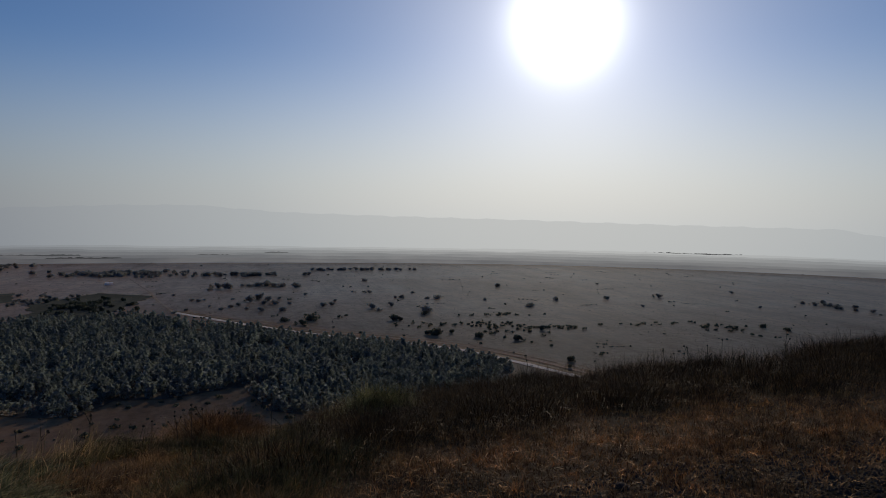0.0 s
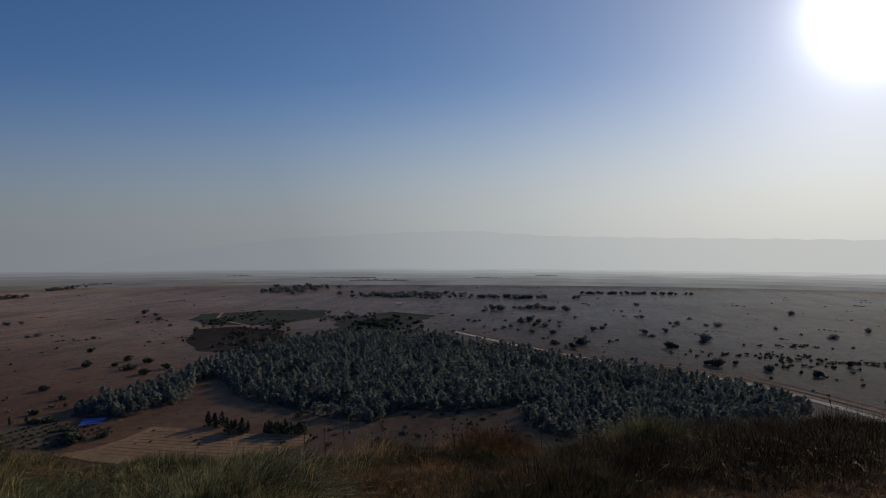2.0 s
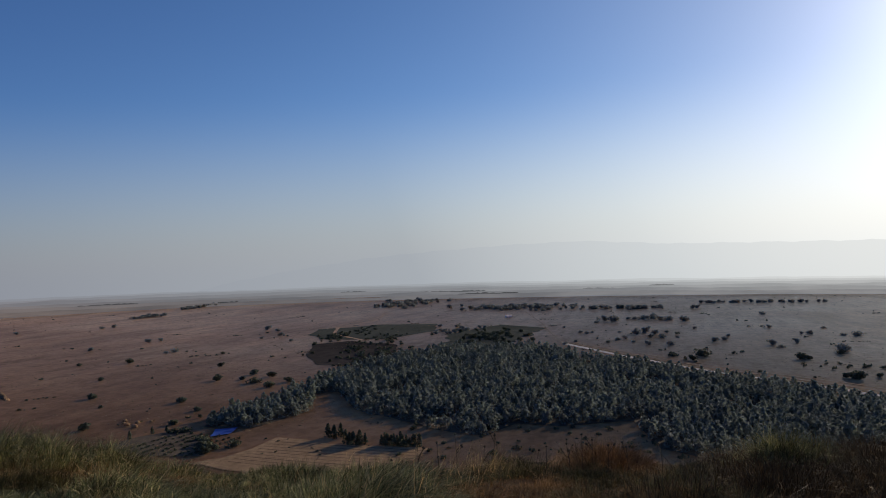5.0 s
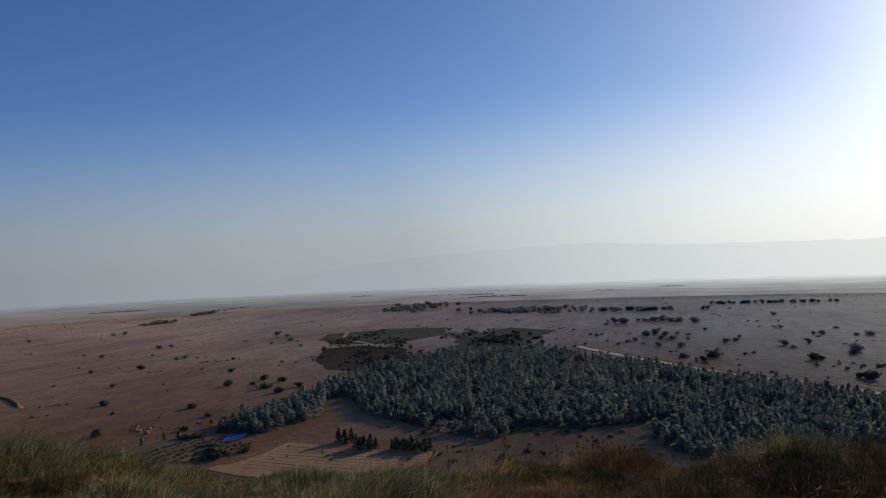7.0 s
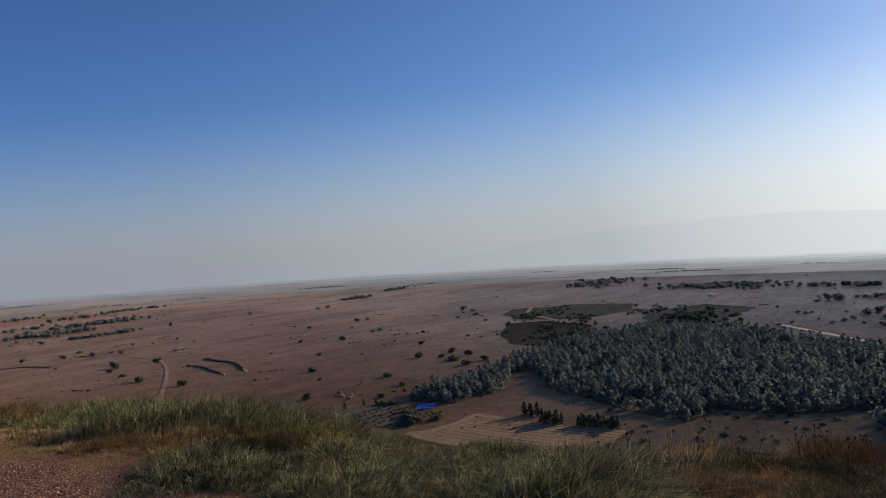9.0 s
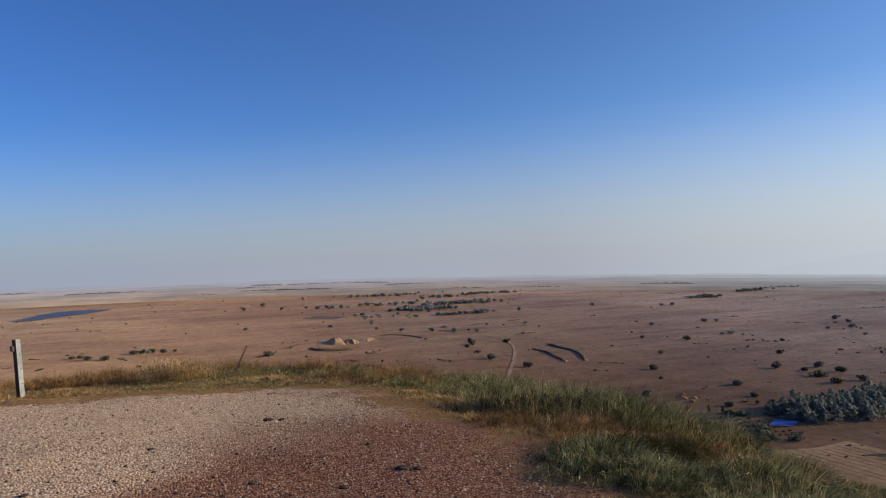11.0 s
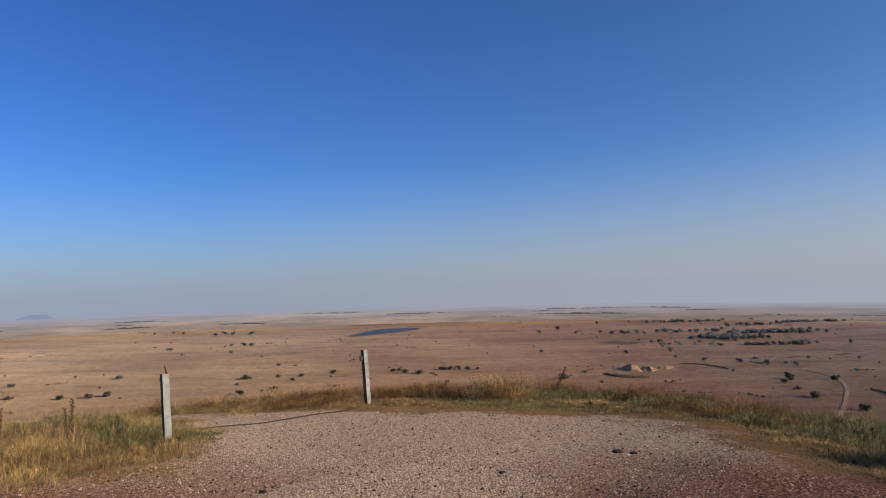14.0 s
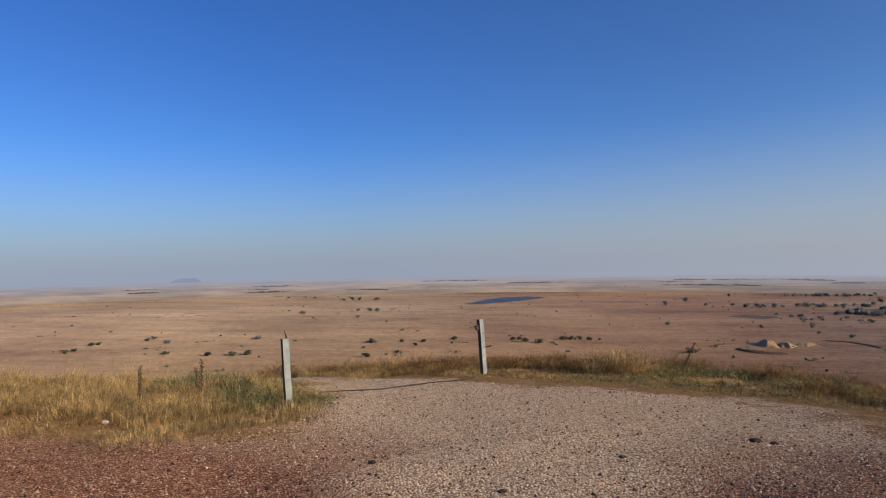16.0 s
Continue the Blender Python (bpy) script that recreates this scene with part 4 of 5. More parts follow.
for k, line in enumerate(SCRUB_BANKS):
    bank("earth_bank", line, 3.6, 0.9, MAT_TRENCH, "low dark bank grown with scrub on the plain", "earth bank", 30 + k)
    for q in range(4):
        (ax, ay), (bx, by) = line[0], line[-1]
        w = (q + 0.3 * math.sin(k + 2.1 * q)) / 3
        plant("bush", ax + (bx - ax) * w + 2.0 * math.sin(k * 1.9 + q), ay + (by - ay) * w, 0.5 + 0.2 * ((k + q) % 3), "scrub on the plain's low banks")
heap("earth_bank", 353, 435, 3.4, 2.4, 1.5, 30, MAT_SAND, "pale spoil at a trench's end", "earth bank", 13)
heap("earth_bank", 337, 442, 3.2, 2.2, 1.4, 60, MAT_SAND, "pale spoil at a trench's end", "earth bank", 14)
for k, (x, y) in enumerate([(387, 533), (382, 508), (381, 487), (371, 464), (355, 439), (357, 512), (355, 492), (346, 467), (339, 446)]):
    plant("bush", x + 1.5 * math.sin(k * 2.3), y + 2.0 * math.cos(k * 1.7), 0.5 + 0.15 * (k % 3), "scrub along the trenches")


def boulder(name, x, y, s, mat, label, category, seed, group=""):
    bm = bmesh.new()
    bmesh.ops.create_icosphere(bm, subdivisions=2, radius=s)
    for v in bm.verts:
        v.co *= 1 + 0.25 * noise.noise(v.co * (1.3 / s) + Vector((seed, 0, 0)))
        v.co.z *= 0.75
    me = bpy.data.meshes.new(name)
    bm.to_mesh(me)
    bm.free()
    me.materials.append(mat)
    ob = new(name, me)
    ob.matrix_basis = pose(x, y, float(ground(x, y)) + s * 0.35, 0, 0, seed * 47)
    return tagged(ob, label, category, group)


for k, (x, y) in enumerate([(313, 296), (316, 289), (310, 291), (320, 283), (318, 300), (307, 283), (322, 272)]):
    boulder("boulder", x, y, 1.1 + 0.3 * (k % 3), MAT_SAND, "pale yellowish boulder by the dirt track", "boulder", k, "boulders by the track")

# ---- far hills, haze painted in ----
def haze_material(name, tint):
    """Hills that glow in the horizon's air colour: haze painted as emission."""
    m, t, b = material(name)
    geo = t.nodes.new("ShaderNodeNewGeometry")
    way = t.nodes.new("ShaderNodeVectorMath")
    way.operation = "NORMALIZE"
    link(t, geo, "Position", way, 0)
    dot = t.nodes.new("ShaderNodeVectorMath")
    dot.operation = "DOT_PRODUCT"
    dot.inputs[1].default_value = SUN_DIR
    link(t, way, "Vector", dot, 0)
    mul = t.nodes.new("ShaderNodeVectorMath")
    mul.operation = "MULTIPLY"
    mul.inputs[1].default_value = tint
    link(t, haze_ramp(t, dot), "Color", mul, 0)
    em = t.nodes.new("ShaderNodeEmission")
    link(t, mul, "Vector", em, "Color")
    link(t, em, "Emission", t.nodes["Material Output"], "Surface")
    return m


def ridge(name, r, profile, mat, label, foot_at=0.93, foot_z=-330.0, rough=1.0, step=0.5):
    """A far ridge with its foot below the horizon: bearing, height above the level in degrees."""
    a, e = np.array(sorted(profile), float).T
    az = np.arange(a.min(), a.max() + 0.01, step)
    el = np.interp(az, a, e)
    el = el + rough * (0.035 * np.sin(az * 1.9) + 0.025 * np.sin(az * 4.3 + 1)) * (0.3 if r < 3000 else 1.0)
    t = np.radians(az)
    n = len(az)
    top = np.stack([-r * np.sin(t), r * np.cos(t), 1.5 + r * np.tan(np.radians(el))], -1)
    foot = np.stack([-r * foot_at * np.sin(t), r * foot_at * np.cos(t), np.full(n, foot_z)], -1)
    back = np.stack([-r * 1.03 * np.sin(t), r * 1.03 * np.cos(t), np.full(n, foot_z)], -1)
    k = np.arange(n - 1)
    f = np.vstack([np.stack([k + n, k + n + 1, k + 1, k], -1), np.stack([k, k + 1, k + 1 + 2 * n, k + 2 * n], -1)])
    return tagged(mesh_object(name, np.vstack([top, foot, back]), f, [mat], smooth=True), label, "hills", kind="structure")


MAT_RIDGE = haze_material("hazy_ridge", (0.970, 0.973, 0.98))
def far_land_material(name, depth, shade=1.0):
    """Steppe at the edge of sight; emission paints sun-side tone, and haze by depth."""
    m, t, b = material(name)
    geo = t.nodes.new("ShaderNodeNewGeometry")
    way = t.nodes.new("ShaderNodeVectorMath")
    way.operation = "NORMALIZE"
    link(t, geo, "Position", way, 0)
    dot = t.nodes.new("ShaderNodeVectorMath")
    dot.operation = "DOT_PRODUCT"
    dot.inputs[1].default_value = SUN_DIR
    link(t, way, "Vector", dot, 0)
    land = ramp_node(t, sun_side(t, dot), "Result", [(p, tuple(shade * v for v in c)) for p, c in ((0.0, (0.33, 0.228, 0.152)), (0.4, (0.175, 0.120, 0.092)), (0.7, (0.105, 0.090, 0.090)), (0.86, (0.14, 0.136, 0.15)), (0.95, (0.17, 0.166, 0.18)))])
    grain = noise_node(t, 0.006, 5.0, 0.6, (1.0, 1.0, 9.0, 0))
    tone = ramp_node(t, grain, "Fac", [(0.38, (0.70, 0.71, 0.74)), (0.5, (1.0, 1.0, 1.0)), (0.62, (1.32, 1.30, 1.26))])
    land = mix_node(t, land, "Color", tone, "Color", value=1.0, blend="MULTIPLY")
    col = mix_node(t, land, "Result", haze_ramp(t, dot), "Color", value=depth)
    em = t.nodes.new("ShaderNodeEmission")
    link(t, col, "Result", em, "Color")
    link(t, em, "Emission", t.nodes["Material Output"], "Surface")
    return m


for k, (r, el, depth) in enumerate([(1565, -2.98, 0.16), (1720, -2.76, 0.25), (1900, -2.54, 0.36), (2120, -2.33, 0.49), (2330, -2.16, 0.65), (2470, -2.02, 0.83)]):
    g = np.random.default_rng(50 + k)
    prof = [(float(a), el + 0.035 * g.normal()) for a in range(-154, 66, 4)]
    ridge("backdrop", r, [(-168, el - 0.9), (-160, el - 0.3)] + prof + [(70, el - 0.4), (80, el - 0.8)], far_land_material("far_steppe", depth), "far steppe with haze painted into its glow", 0.96, -100.0)
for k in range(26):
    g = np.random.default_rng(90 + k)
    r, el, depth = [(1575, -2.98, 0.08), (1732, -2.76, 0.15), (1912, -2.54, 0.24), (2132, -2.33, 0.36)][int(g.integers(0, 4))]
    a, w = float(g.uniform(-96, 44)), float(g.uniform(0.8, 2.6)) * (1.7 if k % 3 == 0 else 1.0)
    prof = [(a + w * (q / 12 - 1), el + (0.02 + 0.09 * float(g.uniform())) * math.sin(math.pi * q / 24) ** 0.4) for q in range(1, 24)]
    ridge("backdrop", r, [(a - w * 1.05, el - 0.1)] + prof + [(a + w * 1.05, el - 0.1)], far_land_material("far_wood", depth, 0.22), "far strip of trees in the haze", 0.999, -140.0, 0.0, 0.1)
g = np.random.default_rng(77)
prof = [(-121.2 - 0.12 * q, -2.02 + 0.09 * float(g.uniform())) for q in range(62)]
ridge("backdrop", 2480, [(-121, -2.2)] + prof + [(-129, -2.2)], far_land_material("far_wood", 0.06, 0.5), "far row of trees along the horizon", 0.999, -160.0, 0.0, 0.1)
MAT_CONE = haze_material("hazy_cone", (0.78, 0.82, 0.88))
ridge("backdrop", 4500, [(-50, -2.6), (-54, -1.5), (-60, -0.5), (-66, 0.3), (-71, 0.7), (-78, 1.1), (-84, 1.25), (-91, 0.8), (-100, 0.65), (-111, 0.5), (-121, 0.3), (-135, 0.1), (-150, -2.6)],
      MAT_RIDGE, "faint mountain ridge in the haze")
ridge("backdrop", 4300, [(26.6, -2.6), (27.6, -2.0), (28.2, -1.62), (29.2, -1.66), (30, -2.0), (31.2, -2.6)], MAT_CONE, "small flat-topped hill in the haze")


# ---- grass of the hilltop ----
def patchy(x, y, f, seed):
    """A smooth random field between about -1 and 1."""
    q = np.zeros(np.shape(x))
    g = np.random.default_rng(seed)
    for k in range(7):
        a, w = g.uniform(0, 6.28), f * g.uniform(0.6, 1.9)
        q = q + np.sin((x * math.cos(a) + y * math.sin(a)) * w + g.uniform(0, 6.28))
    return q / 3.2


def kites(base, mid, side, tip):
    """Blades that are widest at their middle, where they bend: two triangles each."""
    v = np.stack([base, mid + side, tip, mid - side], 1).reshape(-1, 3)
    q = np.arange(len(base))[:, None] * 4
    f = np.concatenate([q + np.array([[0, 1, 3]]), np.full((len(base), 1), -1), q + np.array([[1, 2, 3]]), np.full((len(base), 1), -1)], 1).reshape(-1, 4)
    return v, f


def tussocks(name, x, y, height, mat, label, per=26, spread=0.10, splay=0.5, width=0.0032, wind=(0.12, 0.05)):
    """Tufts of bent blades; each blade is a quad with a tip."""
    n = len(x)
    tall = height * rng.lognormal(0, 0.28, n) * np.clip(-edge_distance(GRAVEL, x, y) / 0.9, 0.3, 1) * brow_dip(x, y)
    many = np.maximum(5, (1.15 * per * rng.uniform(0.5, 1.5, n))).astype(int)
    k = np.repeat(np.arange(n), many)
    m = len(k)
    b = rng.uniform(0, 2 * np.pi, m)
    off = np.abs(rng.normal(0, 1, m))
    d = np.stack([np.cos(b), np.sin(b)], -1)
    p2 = np.stack([x[k], y[k]], -1) + d * (spread * (0.5 + tall[k] / height * 0.5) * off)[:, None]
    h = tall[k] * rng.uniform(0.45, 1.15, m)
    bend = (d * (splay * off * rng.uniform(0.2, 1.0, m))[:, None] + np.array(wind) + rng.normal(0, 0.3, (m, 2))) * h[:, None]
    p = np.c_[p2, ground(p2[:, 0], p2[:, 1]) - 0.02]
    a = rng.uniform(0, 2 * np.pi, m)
    side = np.stack([np.cos(a), np.sin(a), np.zeros(m)], -1) * (width * rng.uniform(0.5, 1.4, m))[:, None]
    m1 = p + np.c_[bend * 0.3, h * 0.5]
    drop = np.clip(np.hypot(bend[:, 0], bend[:, 1]) / np.maximum(h, 1e-3), 0, 1.2)
    v, f = kites(p, m1, side, p + np.c_[bend, h * (1 - 0.4 * drop)])
    return tagged(mesh_object(name, v, f, [mat]), label, "grass", kind="stuff")


def sow(n, az0, az1, r0, r1, keep=None, edge=0.12, most=None):
    """Up to n places between two bearings, and between distances from the brow (negative: on this side), off the gravel."""
    az, s = rng.uniform(az0, az1, n * 2), rng.uniform(r0, r1, n * 2)
    r = brow_at(az) + s
    t = np.radians(az)
    x, y = HUB[0] - r * np.sin(t), HUB[1] + r * np.cos(t)
    ok = (r > 2.8) & (edge_distance(GRAVEL, x, y) < edge * rng.normal(size=len(x)) - 0.05)
    if keep is not None:
        ok &= keep(x, y)
    return x[ok][:most or n], y[ok][:most or n]


def brow_dip(x, y):
    """Shortens the grass above the stubble field, to fit the camera's view."""
    return 1 - 0.5 * np.exp(-((bearing(x, y) + 61) / 8.5) ** 2)


def mounds(name, spots, mat, label, blades=900, radius=(0.25, 0.5), high=(0.24, 0.42), width=0.003, wind=(0.20, -0.28), loose=0.28):
    """Domed clumps of fine blades that fan out from their middle and droop."""
    cx, cy = spots
    n = len(cx)
    R = rng.uniform(*radius, n)
    H = rng.uniform(*high, n) * np.clip(0.35 - edge_distance(GRAVEL, cx, cy) / 1.4, 0.45, 1)
    H = H * brow_dip(cx, cy)
    many = (blades * (R / np.mean(radius)) ** 2 * rng.uniform(0.75, 1.2, n)).astype(int)
    k = np.repeat(np.arange(n), many)
    m = len(k)
    b, u = rng.uniform(0, 2 * np.pi, m), np.sqrt(rng.uniform(0, 1, m))
    lump = 1 + 0.25 * np.sin(3 * b + k) + 0.15 * np.sin(7 * b - 2 * k)
    d = np.stack([np.cos(b), np.sin(b)], -1)
    p2 = np.stack([cx[k], cy[k]], -1) + d * (R[k] * u * lump)[:, None]
    h = H[k] * rng.uniform(0.5, 1.08, m) * (1 - 0.62 * u * u)
    bend = (d * (0.55 * u)[:, None] + np.array(wind) + rng.normal(0, loose, (m, 2))) * h[:, None]
    p = np.c_[p2, ground(p2[:, 0], p2[:, 1]) - 0.015]
    a = rng.uniform(0, 2 * np.pi, m)
    side = np.stack([np.cos(a), np.sin(a), np.zeros(m)], -1) * (0.5 * width * rng.uniform(0.6, 1.5, m))[:, None]
    lean = np.clip(np.hypot(bend[:, 0], bend[:, 1]) / np.maximum(h, 1e-3), 0, 1.3)
    m1 = p + np.c_[bend * 0.32, h * 0.55]
    v, f = kites(p, m1, side, p + np.c_[bend * 1.15, h * (1.08 - 0.45 * lean)])
    return tagged(mesh_object(name, v, f, [mat]), label, "grass", kind="stuff")


def hilltop_grass():
    some = lambda seed, f, low: (lambda x, y: patchy(x, y, f, seed) + 0.3 * rng.normal(size=len(x)) > low)
    # the brow between the wood and the track: long grey-green tussocks, with straw between
    lawn = lambda x, y: (patchy(x, y, 0.9, 1) + 0.3 * rng.normal(size=len(x)) > -0.1) & (np.hypot(x - 3.9, (y - 5.75) / 0.8) > 0.62) & (x > 3.3)
    mounds("grass", sow(500, -78, -27, -4.4, 1.4, lawn, 0.1, 78), MAT_GRASS, "long grey-green grass tussocks bent by the wind", 1500, (0.26, 0.58), (0.24, 0.48), 0.0044, (0.26, -0.30), 0.5)
    mounds("grass", sow(300, -78, -26, -4.6, 1.4, some(2, 1.2, -0.1), 0.1, 60), MAT_BROWN, "sere brown clumps among the green tussocks", 800, (0.2, 0.42), (0.14, 0.28), 0.0028, (0.24, -0.34), 0.5)
    mounds("grass", sow(200, -78, -24, -5.0, -1.2, some(21, 1.3, 0.0), 0.15, 45), MAT_STRAW, "low golden straw clumps beside the gravel", 520, (0.15, 0.35), (0.07, 0.15), 0.0026, (0.2, -0.2), 0.6)
    tussocks("grass", *sow(1100, -64, -20, -6.5, -1.4, some(3, 1.5, -0.1)), 0.05, MAT_STRAW, "short trampled straw beside the gravel", 18, 0.14, 1.4, 0.0026)
    tussocks("grass", *sow(900, -84, -26, -3.6, 1.2, some(22, 1.0, -0.2)), 0.34, MAT_STRAW, "thin pale seed stems above the tussocks", 6, 0.10, 0.8, 0.0016, (0.2, -0.28))
    mounds("grass", sow(300, -104, -66, -3.8, 0.4, some(33, 1.4, -0.1), 0.1, 60), MAT_BROWN, "low sere clumps on the brow", 460, (0.18, 0.4), (0.10, 0.24), 0.0028, (0.2, -0.2), 0.5)
    spots = np.array([(4.55, 7.35), (4.95, 7.2), (5.4, 7.4), (5.8, 7.0), (6.0, 6.6), (5.2, 6.6), (5.6, 6.2), (4.3, 7.7), (6.3, 6.1), (5.0, 7.75)])
    mounds("grass", (spots[:, 0], spots[:, 1]), MAT_GRASS, "tall fresh grey-green tussocks on the brow", 1500, (0.32, 0.46), (0.5, 0.64), 0.0044, (0.16, -0.2), 0.5)
    # one dense tussock coloured dark for shade and the bare straw beside it
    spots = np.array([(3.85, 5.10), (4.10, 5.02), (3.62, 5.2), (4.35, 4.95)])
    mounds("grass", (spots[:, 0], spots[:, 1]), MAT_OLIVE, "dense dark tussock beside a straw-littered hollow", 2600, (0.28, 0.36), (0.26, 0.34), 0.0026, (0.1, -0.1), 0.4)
    xs, ys = rng.normal(3.75, 0.42, 260), rng.normal(5.75, 0.28, 260)
    tussocks("grass", xs, ys, 0.035, MAT_ORANGE, "flattened golden straw in a hollow", 18, 0.10, 2.0, 0.0026)
    # the rim of the gravel
    mounds("grass", sow(400, -30, 15, -2.4, 0.8, some(5, 1.1, -0.2), 0.12, 100), MAT_BROWN, "dry brown clumps along the gravel's rim", 480, (0.2, 0.5), (0.12, 0.40), 0.0034, (0.1, -0.12), 0.6)
    mounds("grass", sow(300, -30, -7, -2.8, 0.4, some(4, 1.1, 0.0), 0.12, 64), MAT_GRASS, "grey-green clumps along the gravel's rim", 480, (0.2, 0.5), (0.12, 0.40), 0.0034, (0.1, -0.12), 0.6)
    mounds("grass", sow(200, -26, 24, -0.8, 1.2, some(6, 1.3, 0.0), 0.12, 40), MAT_DARKWEED, "dark withered clumps along the brow", 480, (0.2, 0.42), (0.22, 0.42), 0.004, (0.08, -0.1), 0.5)
    mounds("grass", sow(300, -26, 24, -0.6, 1.4, some(35, 1.1, -0.2), 0.12, 70), MAT_BROWN, "feathery brown dead weeds along the brow", 320, (0.2, 0.42), (0.36, 0.62), 0.0036, (0.06, -0.06), 0.6)
    mounds("grass", sow(300, -30, 12, -4.5, -0.8, some(23, 1.3, 0.0), 0.15, 80), MAT_STRAW, "low yellow clumps along the gravel's rim", 260, (0.15, 0.3), (0.10, 0.20), 0.0034, (0.08, -0.1), 0.6)
    tussocks("grass", *sow(3200, -40, 10, -6.5, -0.4, some(14, 1.0, -0.15), 0.4), 0.055, MAT_GRASS, "thin low grass creeping over the gravel", 12, 0.14, 1.4, 0.0034)
    tussocks("grass", *sow(2600, -44, 14, -6.5, -0.3, some(31, 1.1, -0.5), 0.30), 0.07, MAT_BROWN, "trampled brown grass on the rim", 9, 0.16, 1.2, 0.0036)
    mounds("grass", (np.array([1.24, 1.5, 0.95]), np.array([14.2, 14.35, 14.3])), MAT_STRAW, "pale dead bush on the rim", 420, (0.3, 0.45), (0.72, 0.85), 0.005, (0.0, 0.0), 0.75)
    # the dry stand beside the posts
    clear = lambda x, y: np.hypot(x + 3.3, y - 9.4) > 0.25
    dry = lambda x, y: (x < -2.9) & clear(x, y) & (patchy(x, y, 1.2, 7) > -0.9)
    mounds("grass", sow(1200, 14, 54, -8.2, 0.6, dry, 0.12, 150), MAT_STRAW, "tall dry yellow grass beside the gravel", 900, (0.25, 0.55), (0.24, 0.46), 0.0021, (0.10, -0.06), 0.34)
    green = lambda x, y: (x < -2.9) & clear(x, y) & (patchy(x, y, 1.0, 8) + 1.2 * np.exp(-((x + 3.9) ** 2 + (y - 10.4) ** 2) / 2) > 0.45)
    mounds("grass", sow(900, 12, 54, -6.5, 0.6, green, 0.12, 44), MAT_GRASS, "grey-green grass between the dry stems", 800, (0.2, 0.5), (0.24, 0.44), 0.0023, (0.14, -0.08), 0.42)
    around = np.array([(-3.15, 9.75), (-3.05, 9.45), (-3.6, 9.35), (-3.75, 9.8), (-4.0, 9.6), (-3.5, 10.1)])
    mounds("grass", (around[:, 0], around[:, 1]), MAT_GRASS, "grey-green tuft at the foot of a gate post", 1000, (0.24, 0.32), (0.24, 0.36), 0.0023, (0.1, -0.05), 0.5)
    mounds("grass", sow(500, 14, 54, -8.4, -4.0, dry, 0.2, 60), MAT_ORANGE, "short golden litter at the edge of the dry grass", 420, (0.2, 0.4), (0.06, 0.14), 0.0024, (0.1, -0.05), 0.8)
    tussocks("grass", *sow(500, 12, 54, -8.2, 0.6, dry), 0.42, MAT_STRAW, "thin yellow seed stems in the dry stand", 7, 0.10, 0.5, 0.0016)
    # the brow towards the sun
    mounds("grass", sow(400, -106, -72, -3.6, 1.0, some(9, 1.3, -0.1), 0.1, 64), MAT_OLIVE, "olive grass clumps on the brow", 620, (0.2, 0.45), (0.16, 0.30), 0.0028, (0.2, -0.2), 0.5)
    mounds("grass", sow(900, -146, -70, -6.2, -0.6, some(10, 1.5, -0.4), 0.1, 200), MAT_RUST, "withered reddish-brown grass on the hilltop", 260, (0.2, 0.45), (0.06, 0.17), 0.004, (0.2, -0.2), 0.6)
    mounds("grass", sow(500, -146, -101, -2.6, 1.2, some(12, 1.2, -0.7), 0.1, 160), MAT_DARKWEED, "dark withered clumps on the brow", 520, (0.3, 0.6), (0.26, 0.48), 0.0036, (0.12, -0.1), 0.45)
    tussocks("grass", *sow(1900, -146, -78, -6.2, -0.8, some(11, 1.2, -0.1)), 0.07, MAT_ORANGE, "short red-brown straw on the hilltop", 18, 0.14, 1.3, 0.0028)
    tussocks("grass", *sow(700, -140, -84, -3.8, -1.4, some(24, 1.2, -0.1)), 0.13, MAT_BROWN, "pale nodding oat stems on the hilltop", 7, 0.12, 1.0, 0.002, (0.15, -0.1))
    ys = rng.uniform(-5.5, -1.3, 620)
    xs = 4.25 + 0.10 * (ys + 3) + rng.normal(0, 0.45, 620)
    tussocks("grass", xs, ys, 0.07, MAT_ORANGE, "flattened red-brown straw along the trodden path", 14, 0.14, 1.6, 0.0028)
    spots = np.array([(7.03, 0.55), (7.24, 0.43), (7.12, 0.67), (6.73, 0.54)])
    mounds("grass", (spots[:, 0], spots[:, 1]), MAT_RUST, "dense dark brown round tuft on the brow", 3000, (0.3, 0.4), (0.40, 0.48), 0.003, (0.0, 0.0), 0.4)
    spots = np.array([(6.89, -0.98), (6.87, -1.09)])
    mounds("grass", (spots[:, 0], spots[:, 1]), MAT_GRASS, "small dark green bush on the brow", 2600, (0.28, 0.34), (0.50, 0.58), 0.003, (0.0, 0.0), 0.4)


hilltop_grass()


